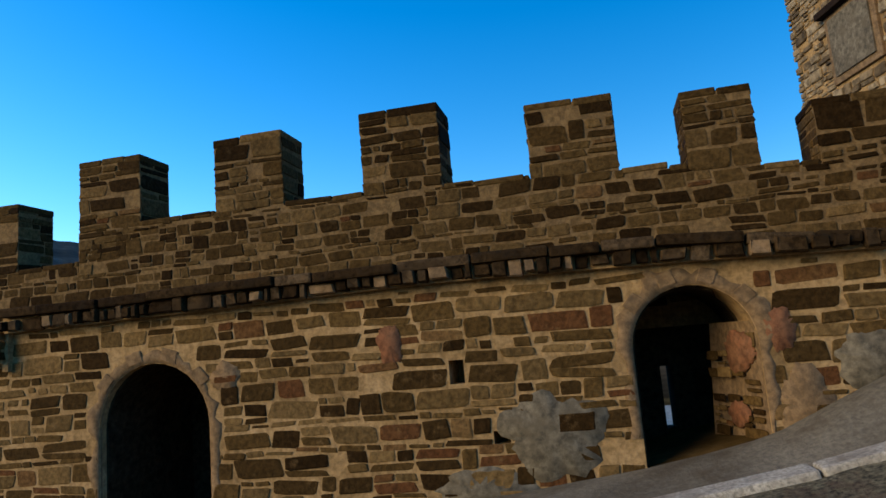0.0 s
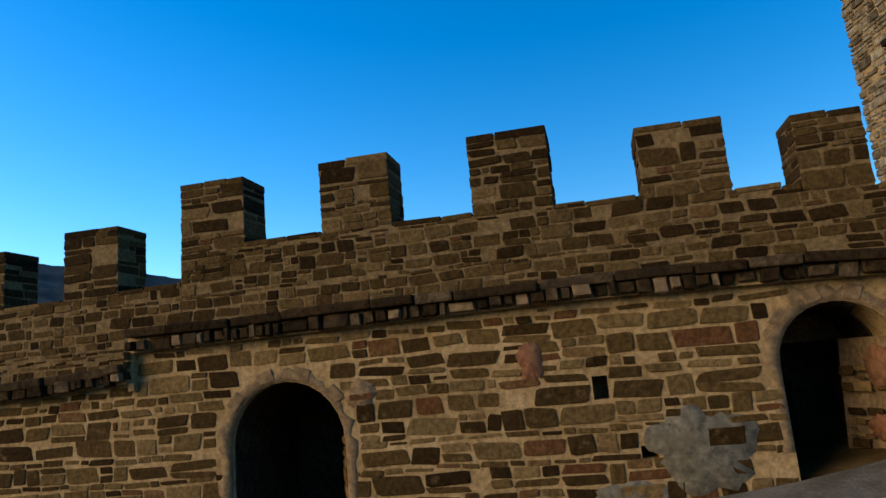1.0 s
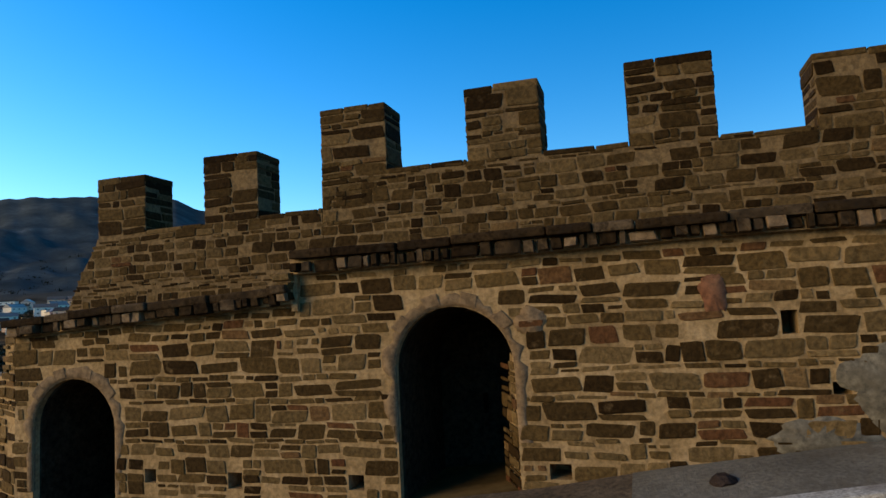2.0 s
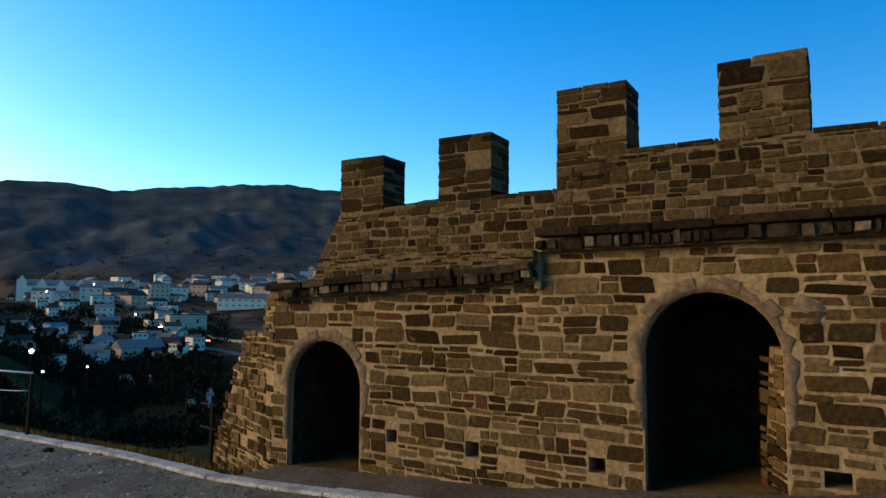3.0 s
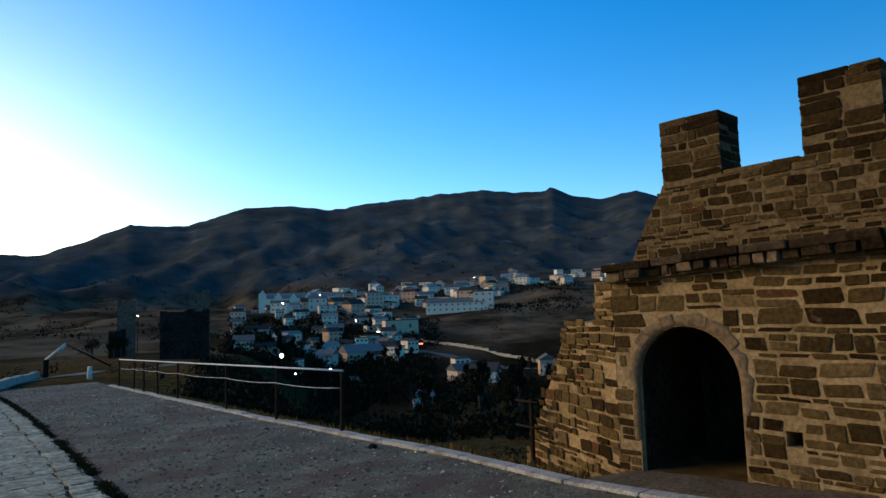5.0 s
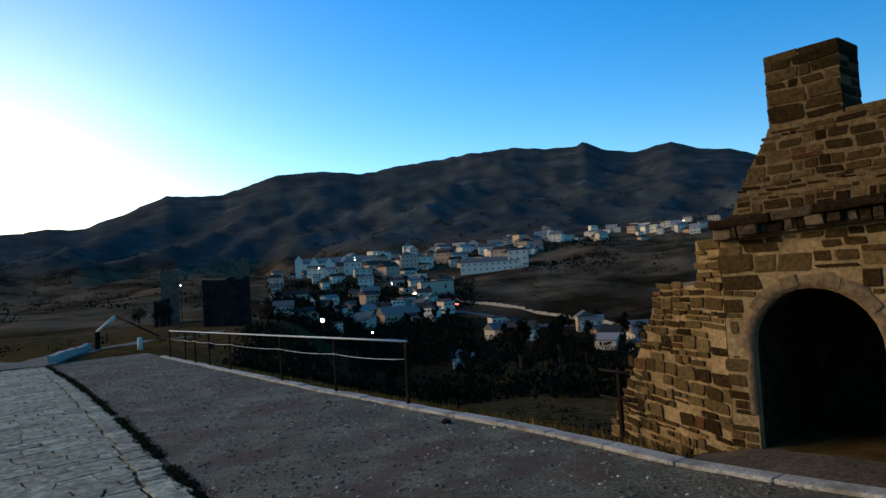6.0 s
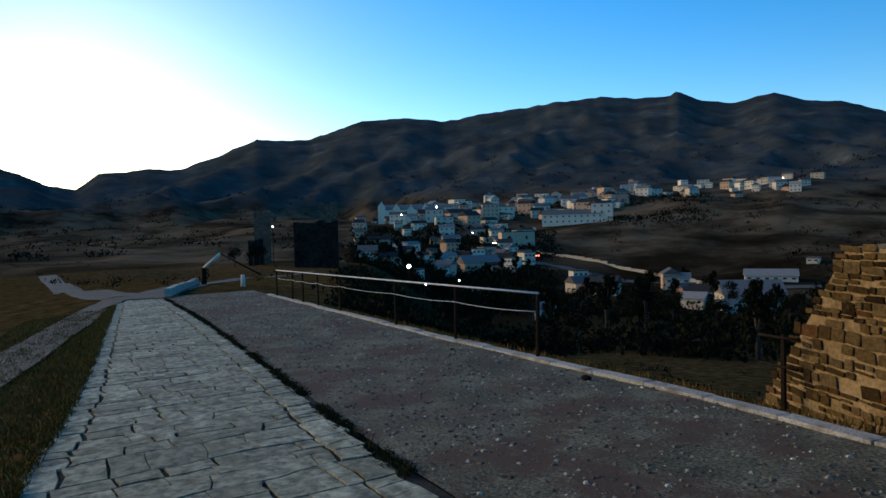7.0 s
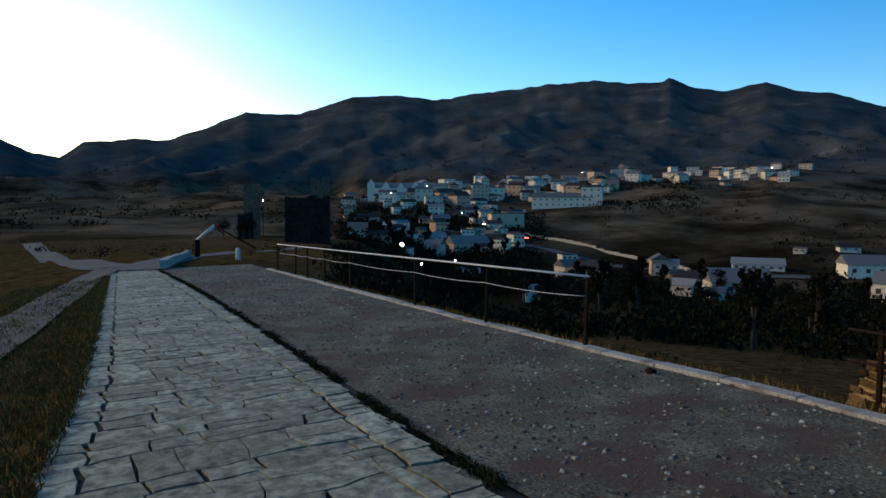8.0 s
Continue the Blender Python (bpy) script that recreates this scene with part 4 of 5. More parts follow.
for (x, y, z), (x2, y2, z2) in zip(tops, tops[1:]):
    for k in range(6):
        s = k / 6
        wire.append((x + (x2 - x) * s, y + (y2 - y) * s - .03, z + (z2 - z) * s - .30 - .035 * 4 * s * (1 - s)))
part("wire", Build().tube(wire, .006, 6).mesh("wire", PIPE, True), fence, label="slack grey cable")

low = thing("fence", "short rusty railing on the slope by the wall's broken end", "fence")
zl = land_z(-5.75, .55)
part("post", Build().box(-.025, .025, -.025, .025, -.5, 1.12, bevel=.006).mesh("post", IRON), low, pose(-5.75, .55, zl), "rusty square steel post")
for h in (.72, 1.08):
    part("rail", Build().tube([(-5.5, .43, zl + h + .02), (-5.75, .52, zl + h), (-6.15, .66, zl + h - .02)], .018).mesh("rail", IRON, True), low)


# ---- verge, gutter and loose stones ----
def tufts(name, spots, label, size=(.05, .14), material=BLADE):
    rng = random.Random(11)
    b = Build()
    for x, y in spots:
        z = land_z(x, y) - .02
        for _ in range(rng.randint(4, 7)):
            a, l, h = rng.uniform(0, 6.28), rng.uniform(.02, .09), rng.uniform(*size)
            dx, dy = math.cos(a), math.sin(a)
            px, py = x + rng.uniform(-.06, .06), y + rng.uniform(-.06, .06)
            w = rng.uniform(.004, .009)
            b.add([(px - dy * w, py + dx * w, z), (px + dy * w, py - dx * w, z), (px + dx * l * .5 + dy * w * .6, py + dy * l * .5 - dx * w * .6, z + h * .7), (px + dx * l, py + dy * l, z + h)], [(0, 1, 2), (0, 2, 3)])
    tagged(new(name, b.mesh(name, material)), label, "grass", kind="stuff")


rng = random.Random(5)
spots = []
for _ in range(8000):
    x = 3 - 33 * rng.random()
    spots.append((x, lerp_table(PAVE_LEFT, x) + .03 - 3.0 * rng.random() ** 1.7))
tufts("grass_verge", spots, "short dry grass on the verge beside the flagstones")
spots = []
for _ in range(4200):
    x = 4 - 36 * rng.random()
    if noise.noise((x * .8, 3, 0)) > -.25:
        spots.append((x, lerp_table(GUTTER, x) - .05 + rng.uniform(-.075, .06)))
tufts("gutter_grass", spots, "dark weeds in the joint beside the flagstones", (.02, .06), WEED)
spots = []
for _ in range(3200):
    x = -2.5 - 24 * rng.random()
    spots.append((x, lerp_table(KERB_LINE, x) + .12 + 2.6 * rng.random() ** 1.5))
spots = [(x, y) for x, y in spots if x < -4.3 and not (-7 < x < -3.9 and y > (-3.9 - x) * .42 - .2)]
tufts("slope_grass", spots, "rough grass on the slope below the kerb", (.08, .28))

b = Build()
for _ in range(15000):
    x = 3 - 36 * rng.random() ** 1.3
    t = rng.random()
    y = lerp_table(GUTTER, x) + .1 + (lerp_table(KERB_LINE, x) - lerp_table(GUTTER, x) - .2) * t
    s = .005 + .03 * rng.random() ** 3.5
    z = road_z(x, y)
    a = rng.uniform(0, 6.28)
    m = Matrix.Translation((x, y, z)) @ Matrix.Rotation(a, 4, "Z")
    v = [(-s, -s * .8, -.005), (s, -s * .7, -.005), (s * .9, s * .8, -.005), (-s * .8, s, -.005), (-s * .5, -s * .4, s * .5), (s * .6, -s * .3, s * .45), (s * .4, s * .5, s * .55), (-s * .4, s * .4, s * .4)]
    b.add(v, [(0, 1, 5, 4), (1, 2, 6, 5), (2, 3, 7, 6), (3, 0, 4, 7), (4, 5, 6, 7)], m)
tagged(new("pebbles", b.mesh("pebbles", PEBBLE)), "loose small stones on the gravel road", "pebbles", kind="stuff")


def loose_stone(x, y, s, label):
    z = near_z(x, y)
    bm = bmesh.new()
    bmesh.ops.create_icosphere(bm, subdivisions=2, radius=s)
    for v in bm.verts:
        v.co *= 1 + .35 * noise.noise(v.co * (1.5 / s) + Vector((x, y, 0)))
        v.co.z *= .55
    me = bpy.data.meshes.new("rock")
    bm.to_mesh(me)
    bm.free()
    me.materials.append(DARKTOWER)
    tagged(part("rock", me, None, Matrix.Translation((x, y, z + s * .3))), label, "rock")


loose_stone(-7.8, -.8, .075, "fist-sized dark rock on the road by the kerb")
loose_stone(-11.3, -.8, .05, "small dark rock on the gravel road")
loose_stone(3.9, -.5, .1, "pale rock lying at the wall's foot")

# ---- paths and far road ----
def way(name, points, width, material, label, step=1.2, lift=.05):
    pts = [Vector((*p, 0)) for p in points]
    line = []
    for i in range(len(pts) - 1):
        n = max(1, int((pts[i + 1] - pts[i]).length / step))
        p0, p1, p2, p3 = pts[max(0, i - 1)], pts[i], pts[i + 1], pts[min(len(pts) - 1, i + 2)]
        for k in range(n):
            t = k / n
            line.append(.5 * ((2 * p1) + (p2 - p0) * t + (2 * p0 - 5 * p1 + 4 * p2 - p3) * t * t + (3 * p1 - p0 - 3 * p2 + p3) * t ** 3))
    line.append(pts[-1])
    v, f = [], []
    for i, p in enumerate(line):
        d = (line[min(i + 1, len(line) - 1)] - line[max(0, i - 1)]).normalized()
        for k in range(5):
            q = p + Vector((-d.y, d.x, 0)) * width * (k / 4 - .5) * (1 + .15 * noise.noise((i * .4, k, 0)))
            v.append((q.x, q.y, max(land_z(q.x, q.y), land_z(p.x, p.y) - .3) + lift))
    for i in range(len(line) - 1):
        for k in range(4):
            a = i * 5 + k
            f.append((a, a + 1, a + 6, a + 5))
    ob = new(name, mesh_of(name, v, f, material, True))
    return tagged(ob, label, "road", kind="structure")


def at(az, r):
    """The plan's place by azimuth and distance from the end of the walk."""
    az = 1.03 * az - 2.9      # the town fans out a little wider than its street plan
    return EYE0.x - math.sin(radians(az)) * r, EYE0.y + math.cos(radians(az)) * r


way("path_verge", [(-7, -11.2), (-10.5, -9.9), (-14.5, -8.6), (-19.2, -7.7), (-23.2, -6.9), (-28.9, -5.8), (-36, -4.15)], 1.3, DIRT, "pale dirt track joining the paved path")
way("path_field", [(-36.6, -3.7), (-40.0, -4.4), (-51.3, -4.9), (-87.6, -5.8), (-122.9, -6.4), (-141.6, -4.2), (-152.1, -0.6)], 2.4, DIRT, "pale winding dirt track across the field")
way("road_far", [(-33, -3.6), (-42, -.6), (-50, 2.2), (-58, 4.9), (-72, 11), (-84, 19), (-96, 27)], 2.6, DIRT, "pale road leading to the ruined towers")
way("road_town", [at(58, 480), at(55.6, 400), at(54, 350), at(50, 300), at(44, 262), at(38, 245), at(30, 240)], 7, DIRT, "pale road through the valley town", 6, .4)

# ---- ruined towers on the ridge ----
def ruin(name, az0, az1, r, z_top, label, depth=6, material=DARKTOWER, seed=1):
    rng = random.Random(seed)
    p, q = Vector((*at(az0, r), 0)), Vector((*at(az1, r), 0))
    w = (q - p).length
    base = min(land_z(p.x, p.y), land_z(q.x, q.y)) - 1
    ob = thing(name, label, "tower")
    m, ln = face_between(p, q)

    def ragged(length, drop, n=9):
        """A wall slab with a broken top edge, along x, 0.9 m thick."""
        top = [(length * k / n, z_top - rng.uniform(0, drop)) for k in range(n + 1)]
        edge = [(0, base)] + top + [(length, base)]
        k = len(edge)
        v = [(x, 0, z) for x, z in edge] + [(x, .9, z) for x, z in edge]
        return v, [tuple(range(k)), tuple(range(2 * k - 1, k - 1, -1))] + [(i, k + i, k + (i + 1) % k, (i + 1) % k) for i in range(k)]

    part("front_wall", mesh_of("front_wall", *ragged(w, .9), material), ob, m)
    for x in (.9, w):
        part("side_wall", mesh_of("side_wall", *ragged(depth - .9, 1.2, 5), material), ob, m @ Matrix.Translation((x, .9, 0)) @ Matrix.Rotation(math.pi / 2, 4, "Z"))
    part("back_wall", Build().box(0, w, depth, depth + .9, base, z_top - .4).mesh("back_wall", material), ob, m)
    return ob


def el_z(el, r):
    return EYE0.z + math.tan(radians(el)) * r


ruin("ruined_tower", 71.9, 68.2, 110, el_z(.8, 110), "dark square ruined stone tower beside the far road", 6, seed=3)
ruin("ruined_tower", 69.8, 68.2, 122, el_z(2.4, 122), "tall narrow brown tower remnant behind the dark one", 4, RUINSTONE, seed=5)
ruin("ruined_tower", 75.1, 73.8, 150, el_z(1.7, 150), "weathered pale brown ruin wall on the ridge", 5, RUINSTONE, seed=9)
ruin("ruined_tower", 75.6, 74.4, 125, el_z(-.7, 125), "low dark broken stone tower on the ridge", 4, DARKTOWER, seed=13)

boom = thing("barrier_pole", "raised white barrier plank with a dark strut beside the far road", "barrier")
tip, low_end, strut = (-46.3, 3.0, .50), (-46.8, 2.0, -.45), (-44.0, 5.0, -.9)
part("pole", Build().tube([low_end, tip], .11).mesh("pole", WHITE, True), boom, label="white painted plank")
part("strut", Build().tube([tip, strut], .06).mesh("strut", IRON, True), boom, label="dark iron strut")
part("stand", Build().box(-46.95, -46.65, 1.85, 2.15, land_z(-46.8, 2.0) - .3, -.4, bevel=.02).mesh("stand", IRON), boom)
parapet_low = thing("low_wall", "low pale stone parapet along the far road", "wall")
pts = [(-33.5 - k * 1.9, -2.3 + k * .52) for k in range(9)]
for (x, y), (x2, y2) in zip(pts, pts[1:]):
    m, ln = face_between((x2, y2), (x, y))
    za, zb = land_z(x2, y2), land_z(x, y)
    b = Build().box(.01, ln - .01, -.16 - RNG.uniform(0, .03), .16, -.5, .42 + RNG.uniform(-.05, .05), bevel=.04)
    part("parapet_block", b.mesh("parapet_block", KERB), parapet_low, Matrix.Translation((0, 0, za)) @ m @ Matrix.Rotation(-math.atan2(zb - za, ln), 4, "Y"))
x, y = at(76.0, 42)
bin_ = thing("bollard", "small white bollard at the road's far end", "bollard", pose(x, y, land_z(x, y)))
part("bollard_body", Build().tube([(0, 0, -.1), (0, 0, .75)], [.16, .13], 12).mesh("bollard_body", WHITE, True), bin_)


# ---- the town ----
def house(az, r, w, d, h, label, turn=0.0, wall_mat=WHITE, roof_mat=ROOF, gable=True, lift=0.0, windows=3, group="houses of the town", storeys=2):
    x, y = at(az, r)
    ob = thing("house", label, "house", Matrix.Translation((x, y, land_z(x, y) + lift)) @ Matrix.Rotation(radians(az + turn), 4, "Z"), group)
    walls = Build().box(-w / 2, w / 2, -d / 2, d / 2, -4, h)
    part("wall", walls.mesh("wall", wall_mat), ob)
    rb = Build()
    e, k = .4, (min(w, d) * .32 if gable else .35)
    if gable:
        if w >= d:
            v = [(-w / 2 - e, -d / 2 - e, h - .1), (w / 2 + e, -d / 2 - e, h - .1), (w / 2 + e, d / 2 + e, h - .1), (-w / 2 - e, d / 2 + e, h - .1), (-w / 2 - e, 0, h + k), (w / 2 + e, 0, h + k)]
            rb.add(v, [(0, 1, 5, 4), (2, 3, 4, 5), (1, 2, 5), (3, 0, 4), (0, 3, 2, 1)])
        else:
            v = [(-w / 2 - e, -d / 2 - e, h - .1), (w / 2 + e, -d / 2 - e, h - .1), (w / 2 + e, d / 2 + e, h - .1), (-w / 2 - e, d / 2 + e, h - .1), (0, -d / 2 - e, h + k), (0, d / 2 + e, h + k)]
            rb.add(v, [(0, 4, 5, 3), (1, 2, 5, 4), (0, 1, 4), (2, 3, 5), (0, 3, 2, 1)])
    else:
        rb.box(-w / 2 - .2, w / 2 + .2, -d / 2 - .2, d / 2 + .2, h, h + k)
    part("roof", rb.mesh("roof", roof_mat), ob)
    for s in range(storeys):
        for i in range(windows):
            cx = -w / 2 + w * (i + .5) / windows
            cz = h * (s + .55) / storeys
            wb = Build().box(cx - min(.6, w / windows * .28), cx + min(.6, w / windows * .28), -d / 2 - .06, -d / 2 + .05, cz - h / storeys * .15, cz + h / storeys * .15)
            part("window", wb.mesh("window", GLASSDARK), ob)
    return ob


# the large buildings that stand out
hotel = house(62.6, 545, 46, 14, 13, "long white hotel with steep gables", 0, BRIGHT, BLUEROOF, True, 0, 7, "", 3)
for k, (cx, hh) in enumerate(((-20, 20), (-8, 18), (4, 17), (16, 18))):
    part("gable", mesh_of("gable", [(cx - 3, -8, -2), (cx + 3, -8, -2), (cx + 3, -3, -2), (cx - 3, -3, -2), (cx - 3, -8, hh - 4), (cx + 3, -8, hh - 4), (cx + 3, -3, hh - 4), (cx - 3, -3, hh - 4), (cx, -8, hh), (cx, -3, hh)],
                            [(0, 1, 5, 4), (1, 2, 6, 5), (2, 3, 7, 6), (3, 0, 4, 7), (4, 5, 8), (6, 7, 9), (4, 8, 9, 7), (5, 6, 9, 8)], BRIGHT), hotel)
house(55.5, 520, 13, 10, 13, "tall ochre apartment house with a flat roof", 4, OCHRE, ROOF, False, 0, 4, "", 4)
house(53.3, 372, 19, 9, 7, "blank ochre building above the road", 14, OCHRE, ROOF, False, 0, 2, "", 1)
row = house(48.6, 470, 42, 10, 7, "long white terrace with a row of dark arches", -6, BRIGHT, BLUEROOF, True, 0, 10, "", 2)
house(46.2, 470, 14, 12, 12, "white block at the end of the terrace", -6, BRIGHT, ROOF, False, 0, 3, "", 3)
house(35.0, 200, 16, 11, 3.8, "pale blue-grey house with a wide sheet roof", 14, WHITE, BLUEROOF, True, .4, 5, "", 1)
house(38.9, 185, 6, 5, 2.6, "small white shed with a bright gable", -20, WHITE, BLUEROOF, True, .2, 1, "", 1)
house(36.6, 176, 4, 3.5, 2.2, "small white outbuilding among trees", 25, WHITE, BLUEROOF, True, .2, 1, "", 1)
house(33.6, 262, 17, 7, 2.2, "long low grey shed", 2, WHITE, BLUEROOF, True, 0, 6, "", 1)
house(24.6, 205, 10, 9, 4.5, "white house with dark windows", -14, WHITE, BLUEROOF, True, 0, 3, "", 1)
house(22.6, 180, 9, 8, 3.5, "low white house with a pale roof", 8, WHITE, BLUEROOF, True, 0, 2, "", 1)
house(26.8, 250, 12, 9, 4.5, "grey-roofed house among trees", 20, WHITE, BLUEROOF, True, 0, 3, "", 1)
house(22.0, 620, 9, 9, 8, "small white house on the bare hill", 5, WHITE, ROOF, True, 0, 2, "", 2)
house(47.6, 225, 11, 7, 3.6, "house with a pale corrugated roof", 30, WHITE, BLUEROOF, True, 0, 3, "", 1)
house(46.0, 215, 9, 8, 3.4, "house with a steep grey roof", -15, WHITE, ROOF, True, 0, 2, "", 1)
house(50.9, 120, 3.4, 3, 2.4, "small white-washed hut below the slope", 12, WHITE, BLUEROOF, True, 0, 1, "", 1)
house(56.5, 290, 17, 10, 4, "large grey-roofed hall beside the road", 22, OCHRE, BLUEROOF, True, 0, 5, "", 1)

LOOKS = [("white house with a grey roof", WHITE, ROOF, True), ("whitewashed house with a pale sheet roof", WHITE, BLUEROOF, True), ("white house with a flat roof", WHITE, ROOF, False),
         ("ochre plastered house with a grey roof", OCHRE, ROOF, True)]
trng = random.Random(21)
# (from azimuth, to azimuth, from distance, to distance, how many, size)
for a0, a1, r0, r1, n, size in ((52, 66.8, 270, 440, 46, .7), (54, 61.5, 470, 620, 46, 1.1), (44, 54.5, 510, 640, 48, 1.05), (30.5, 45, 600, 720, 44, .85), (60, 67, 440, 600, 14, .8), (36, 50, 205, 260, 6, .65),
                                (56, 66.5, 180, 280, 10, .55), (20, 32, 225, 320, 4, .6)):
    for _ in range(n):
        label, wm, rm, g = trng.choice(LOOKS)
        w, d = trng.uniform(7, 15) * size, trng.uniform(6, 10) * size
        h = trng.choice((3.2, 5.6, 6.2, 8.0)) * size
        house(trng.uniform(a0, a1), trng.uniform(r0, r1), w, d, h, label, trng.uniform(-40, 40), wm, rm, g, 0, 3 if h > 4 else 2, storeys=2 if h > 4 else 1)

# long low wall beside the road
lw = thing("boundary_wall", "long low pale boundary wall along the valley road", "wall")
prev = None
for k in range(26):
    az = 52 - k * .62
    r = 352 - 4.4 * k
    p = Vector((*at(az, r), 0))
    if prev is not None:
        m, ln = face_between(prev, p)
        z = min(land_z(p.x, p.y), land_z(prev.x, prev.y))
        part("wall_panel", Build().box(.03, ln - .03, -.2, .2, -1, 1.5, bevel=.05).mesh("wall_panel", KERB), lw, Matrix.Translation((0, 0, z)) @ m)
    prev = p


# ---- lamps and cars ----
def street_lamp(az, r, el, size, label="street lamp on a thin pole, lit"):
    x, y = at(az, r)
    z = land_z(x, y)
    top = max(el_z(el, r), z + 2.5)
    ob = thing("street_lamp", label, "street lamp", group="street lamps of the town")
    part("pole", Build().tube([(x, y, z - .3), (x, y, top)], .07, 6).mesh("pole", IRON), ob)
    bm = bmesh.new()
    bmesh.ops.create_icosphere(bm, subdivisions=2, radius=size, matrix=Matrix.Translation((x, y, top + size)))
    me = bpy.data.meshes.new("lamp_head")
    bm.to_mesh(me)
    bm.free()
    me.materials.append(LAMPLIGHT)
    part("lamp_head", me, ob, label="glowing lamp head")


street_lamp(62.2, 84, -3.6, .22, "bright street lamp on a thin pole below the slope")
for az, r, el, s in ((60.6, 60, -5.15, .06), (57.7, 62, -4.85, .06), (63.0, 420, 0.95, .28), (60.0, 470, 1.55, .28), (66.3, 400, -1.05, .28), (64.2, 330, -1.35, .22), (47, 650, 2.75, .34), (44.5, 640, 2.55, .3),
                     (33.7, 700, 2.65, .3), (32.9, 700, 2.65, .3), (39.6, 660, 2.45, .3), (73.6, 135, 0.25, .1), (57, 400, -0.75, .22)):
    street_lamp(az, r, el, s)


def car(az, r, turn, label, front):
    x, y = at(az, r)
    ob = thing("car", label, "car", Matrix.Translation((x, y, land_z(x, y) + .4)) @ Matrix.Rotation(radians(az + turn), 4, "Z"), "cars on the valley road")
    bb = Build()
    prof = [(-2.1, .35), (-2.1, .85), (-1.2, .95), (-.7, 1.45), (1.0, 1.45), (1.6, .95), (2.1, .85), (2.1, .35)]
    n = len(prof)
    bb.add([(sx, y2, z2) for sx in (-.85, .85) for y2, z2 in prof], [tuple(range(n)), tuple(range(2 * n - 1, n - 1, -1))] + [(i, n + i, n + (i + 1) % n, (i + 1) % n) for i in range(n)])
    part("body", bb.mesh("body", CARPAINT), ob)
    for wx in (-.8, .8):
        for wy in (-1.35, 1.35):
            part("wheel", Build().tube([(wx - .1, wy, .33), (wx + .1, wy, .33)], .33, 12).mesh("wheel", IRON), ob)
    for wx in (-.6, .6):
        part("headlight" if front else "tail_light", Build().box(wx - .24, wx + .24, -2.2, -2.08, .55, .95).mesh("light", HEADLIGHT if front else TAILLIGHT), ob)


car(55.15, 372, 0, "car coming along the road with its headlights on", True)
car(54.4, 380, 8, "car driving away with red tail lights on", False)
car(55.0, 400, 0, "second car coming with its headlights on", True)
car(51.6, 335, 10, "car driving away down the road, tail lights on", False)


# ---- trees ----
def leaf_cloud(rng, spread, height, n, leaf):
    """A crown of many small leaf clumps round a few limbs, with gaps."""
    b = Build()
    knots = [(rng.uniform(-spread, spread) * .6, rng.uniform(-spread, spread) * .6, height * rng.uniform(.35, .95), rng.uniform(.35, .75) * spread) for _ in range(9)]
    for _ in range(n):
        kx, ky, kz, kr = rng.choice(knots)
        d = Vector((rng.gauss(0, 1), rng.gauss(0, 1), rng.gauss(0, .8))).normalized() * kr * rng.uniform(.55, 1.05)
        c = Vector((kx, ky, kz)) + d
        m = Matrix.Translation(c) @ Euler((rng.uniform(0, 6), rng.uniform(0, 6), rng.uniform(0, 6))).to_matrix().to_4x4() @ Matrix.Diagonal((leaf * rng.uniform(.6, 1.3),) * 3).to_4x4()
        b.add([(-.5, 0, 0), (0, -.28, .06), (.5, 0, 0), (0, .28, .06)], [(0, 1, 2, 3)], m)
    return b, knots


def make_tree(seed, height, label, slim=False):
    rng = random.Random(seed)
    ob = thing("tree", label, "tree", group="trees below the wall")
    spread = height * (.16 if slim else .36)
    crown, knots = leaf_cloud(rng, spread, height, 700, height * .07)
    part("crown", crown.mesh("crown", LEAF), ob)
    t = Build().tube([(0, 0, -.5), (.05, .02, height * .3), (-.04, .05, height * .7)], [height * .035, height * .025, height * .01], 7)
    for kx, ky, kz, kr in knots[:6]:
        t.tube([(0, 0, height * .28), (kx * .5, ky * .5, kz * .75), (kx, ky, kz)], [height * .016, height * .01, height * .004], 5)
    part("trunk", t.mesh("trunk", BARK), ob)
    return ob


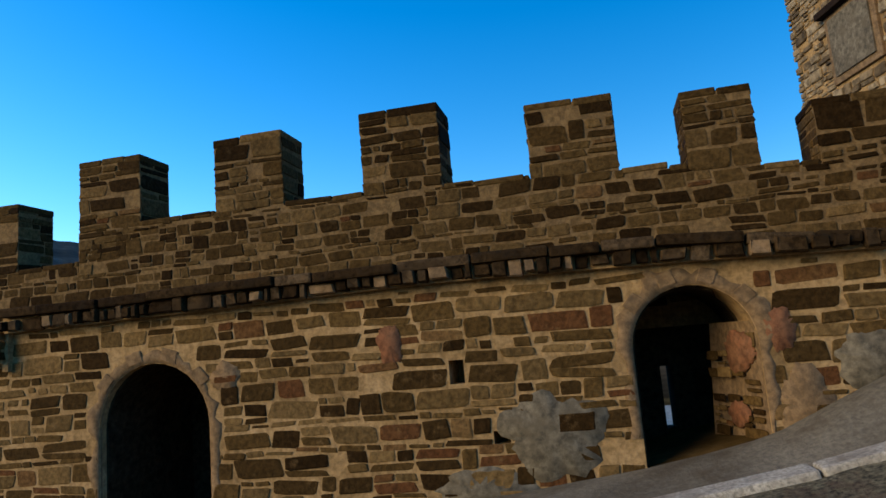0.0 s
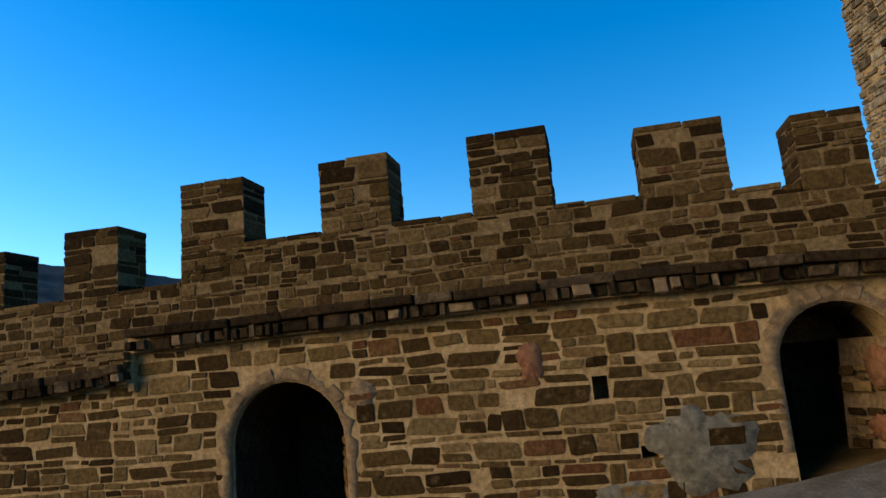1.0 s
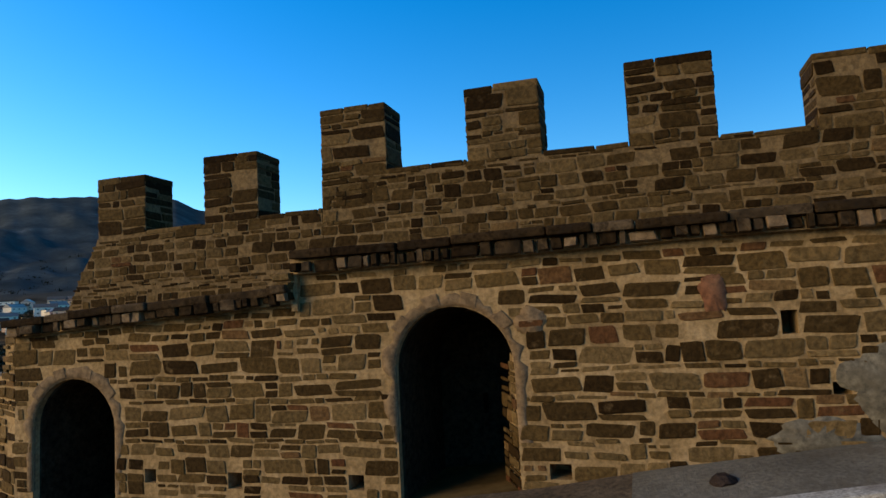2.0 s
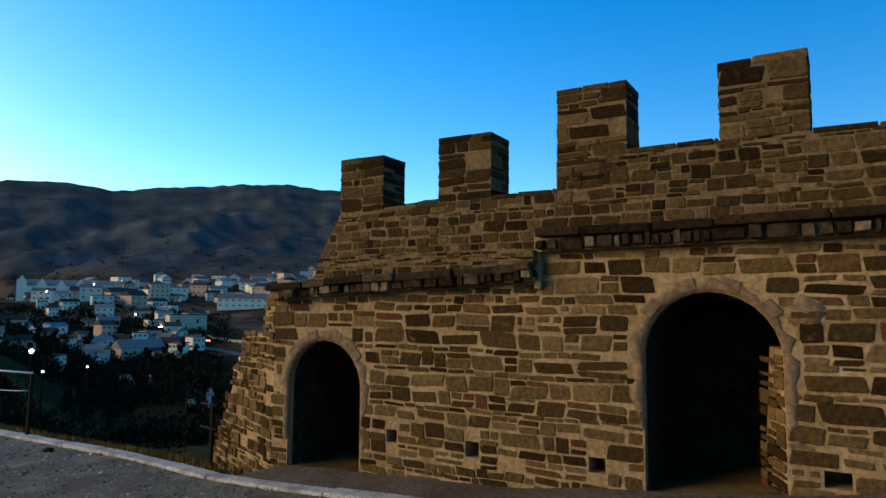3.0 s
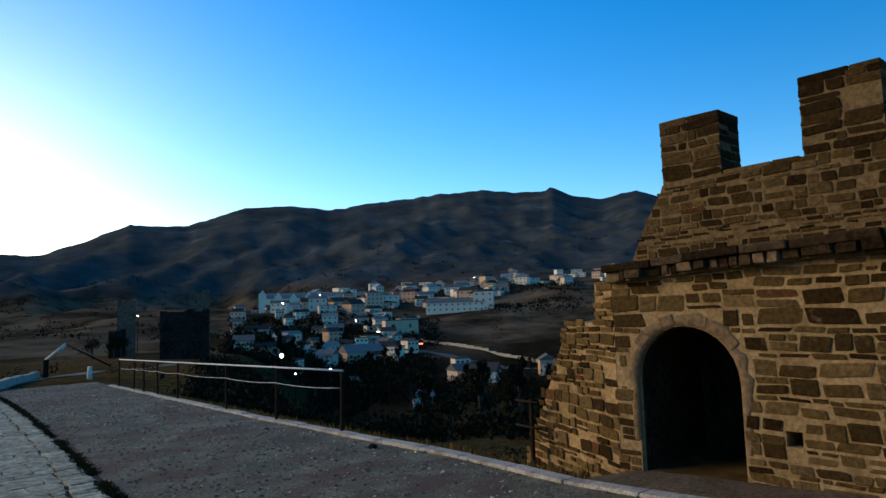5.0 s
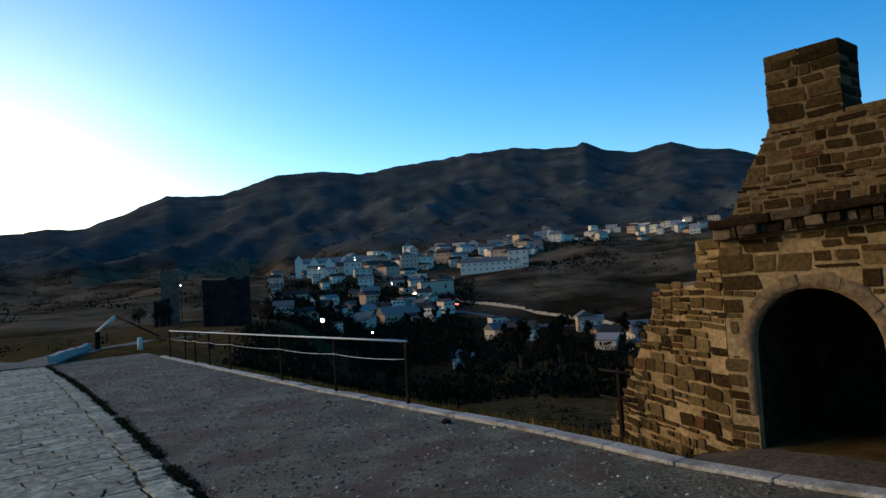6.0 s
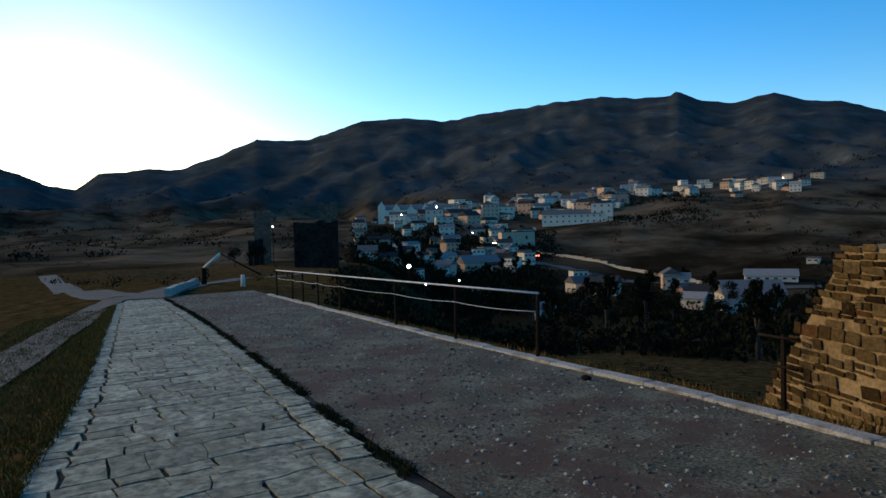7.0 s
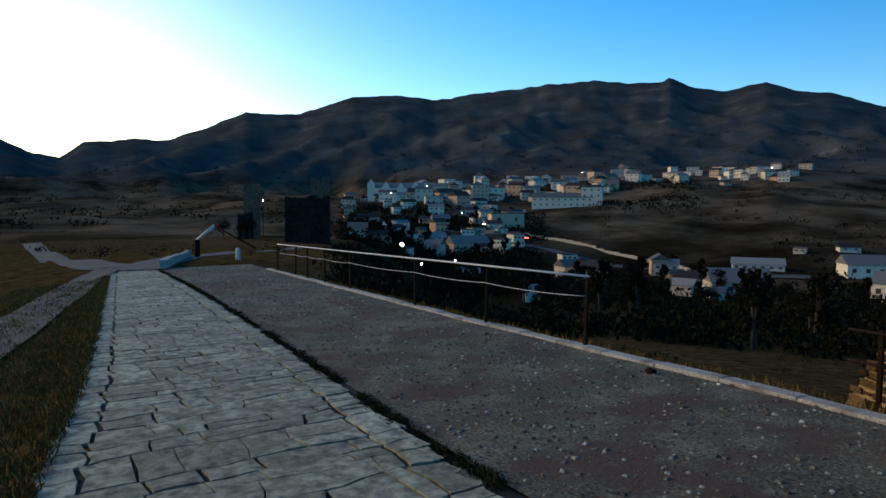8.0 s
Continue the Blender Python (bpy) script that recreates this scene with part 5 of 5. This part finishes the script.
kinds = [make_tree(1, 6, "broad dark tree below the fortress slope"), make_tree(2, 5, "rounded dark tree below the fortress slope"), make_tree(3, 7.5, "tall slim dark cypress-like tree", True), make_tree(4, 4.5, "low bushy dark tree")]
trng = random.Random(33)
for az0, az1, r0, r1, n in ((20, 48, 60, 190, 60), (48, 60, 70, 190, 34), (36, 44, 205, 240, 5), (52, 66.5, 190, 430, 90)):
    for _ in range(n):
        src = trng.choice(kinds)
        x, y = at(trng.uniform(az0, az1), trng.uniform(r0, r1))
        s = trng.uniform(.7, 1.25)
        copy_thing(src, Matrix.Translation((x, y, land_z(x, y))) @ Matrix.Rotation(trng.uniform(0, 6), 4, "Z") @ Matrix.Scale(s, 4))
for src, (az, r) in zip(kinds, ((43, 130), (37.5, 150), (39.7, 232), (27, 120))):
    x, y = at(az, r)
    src.matrix_basis = Matrix.Translation((x, y, land_z(x, y)))
for az, r in ((75.2, 120), (74.7, 122), (76.7, 128)):
    x, y = at(az, r)
    copy_thing(kinds[3], Matrix.Translation((x, y, land_z(x, y))) @ Matrix.Scale(.8, 4))

# scrub and woods between the houses and up the slopes
b = Build()
wrng = random.Random(77)


def clump(x, y, s, leaves):
    z = land_z(x, y)
    for _ in range(leaves):
        c = Vector((x + wrng.gauss(0, .42) * s, y + wrng.gauss(0, .42) * s, z + abs(wrng.gauss(.25, .25)) * s))
        m = Matrix.Translation(c) @ Euler((wrng.uniform(0, 6), wrng.uniform(0, 6), wrng.uniform(0, 6))).to_matrix().to_4x4() @ Matrix.Diagonal((s * wrng.uniform(.12, .3) * (24 / leaves) ** .4,) * 3).to_4x4()
        b.add([(-.6, 0, 0), (0, -.4, .1), (.6, 0, 0), (0, .4, .1)], [(0, 1, 2, 3)], m)


# The two nearest bands, from 16 and 26 m, are added to darken the slope.
for a0, a1, r0, r1, n, s0, s1 in ((50, 67, 150, 440, 2200, 2.0, 5.0), (18, 58, 60, 230, 1300, 1.4, 3.8), (24, 57, 16, 60, 60, .3, .8), (57, 68, 26, 75, 420, .5, 1.5), (38, 67, 440, 660, 1500, 2.0, 5), (18, 46, 240, 620, 500, 1.5, 4), (62, 110, 60, 260, 140, .5, 1.4), (60, 110, 260, 700, 600, 2, 5),
                                  (15, 100, 700, 1100, 900, 3, 7)):
    for _ in range(n):
        az, r = wrng.uniform(a0, a1), wrng.uniform(r0, r1)
        x, y = at(az, r)
        if noise.noise((x * .012, y * .012, 8)) < -.12:
            continue
        clump(x, y, wrng.uniform(s0, s1), 46 if r < 110 else 24 if r < 300 else 12)
tagged(new("far_woods", b.mesh("far_woods", LEAF)), "dark scrub and woods between the houses and on the slopes, partly added to darken the slope below the fence", "woods", kind="stuff")
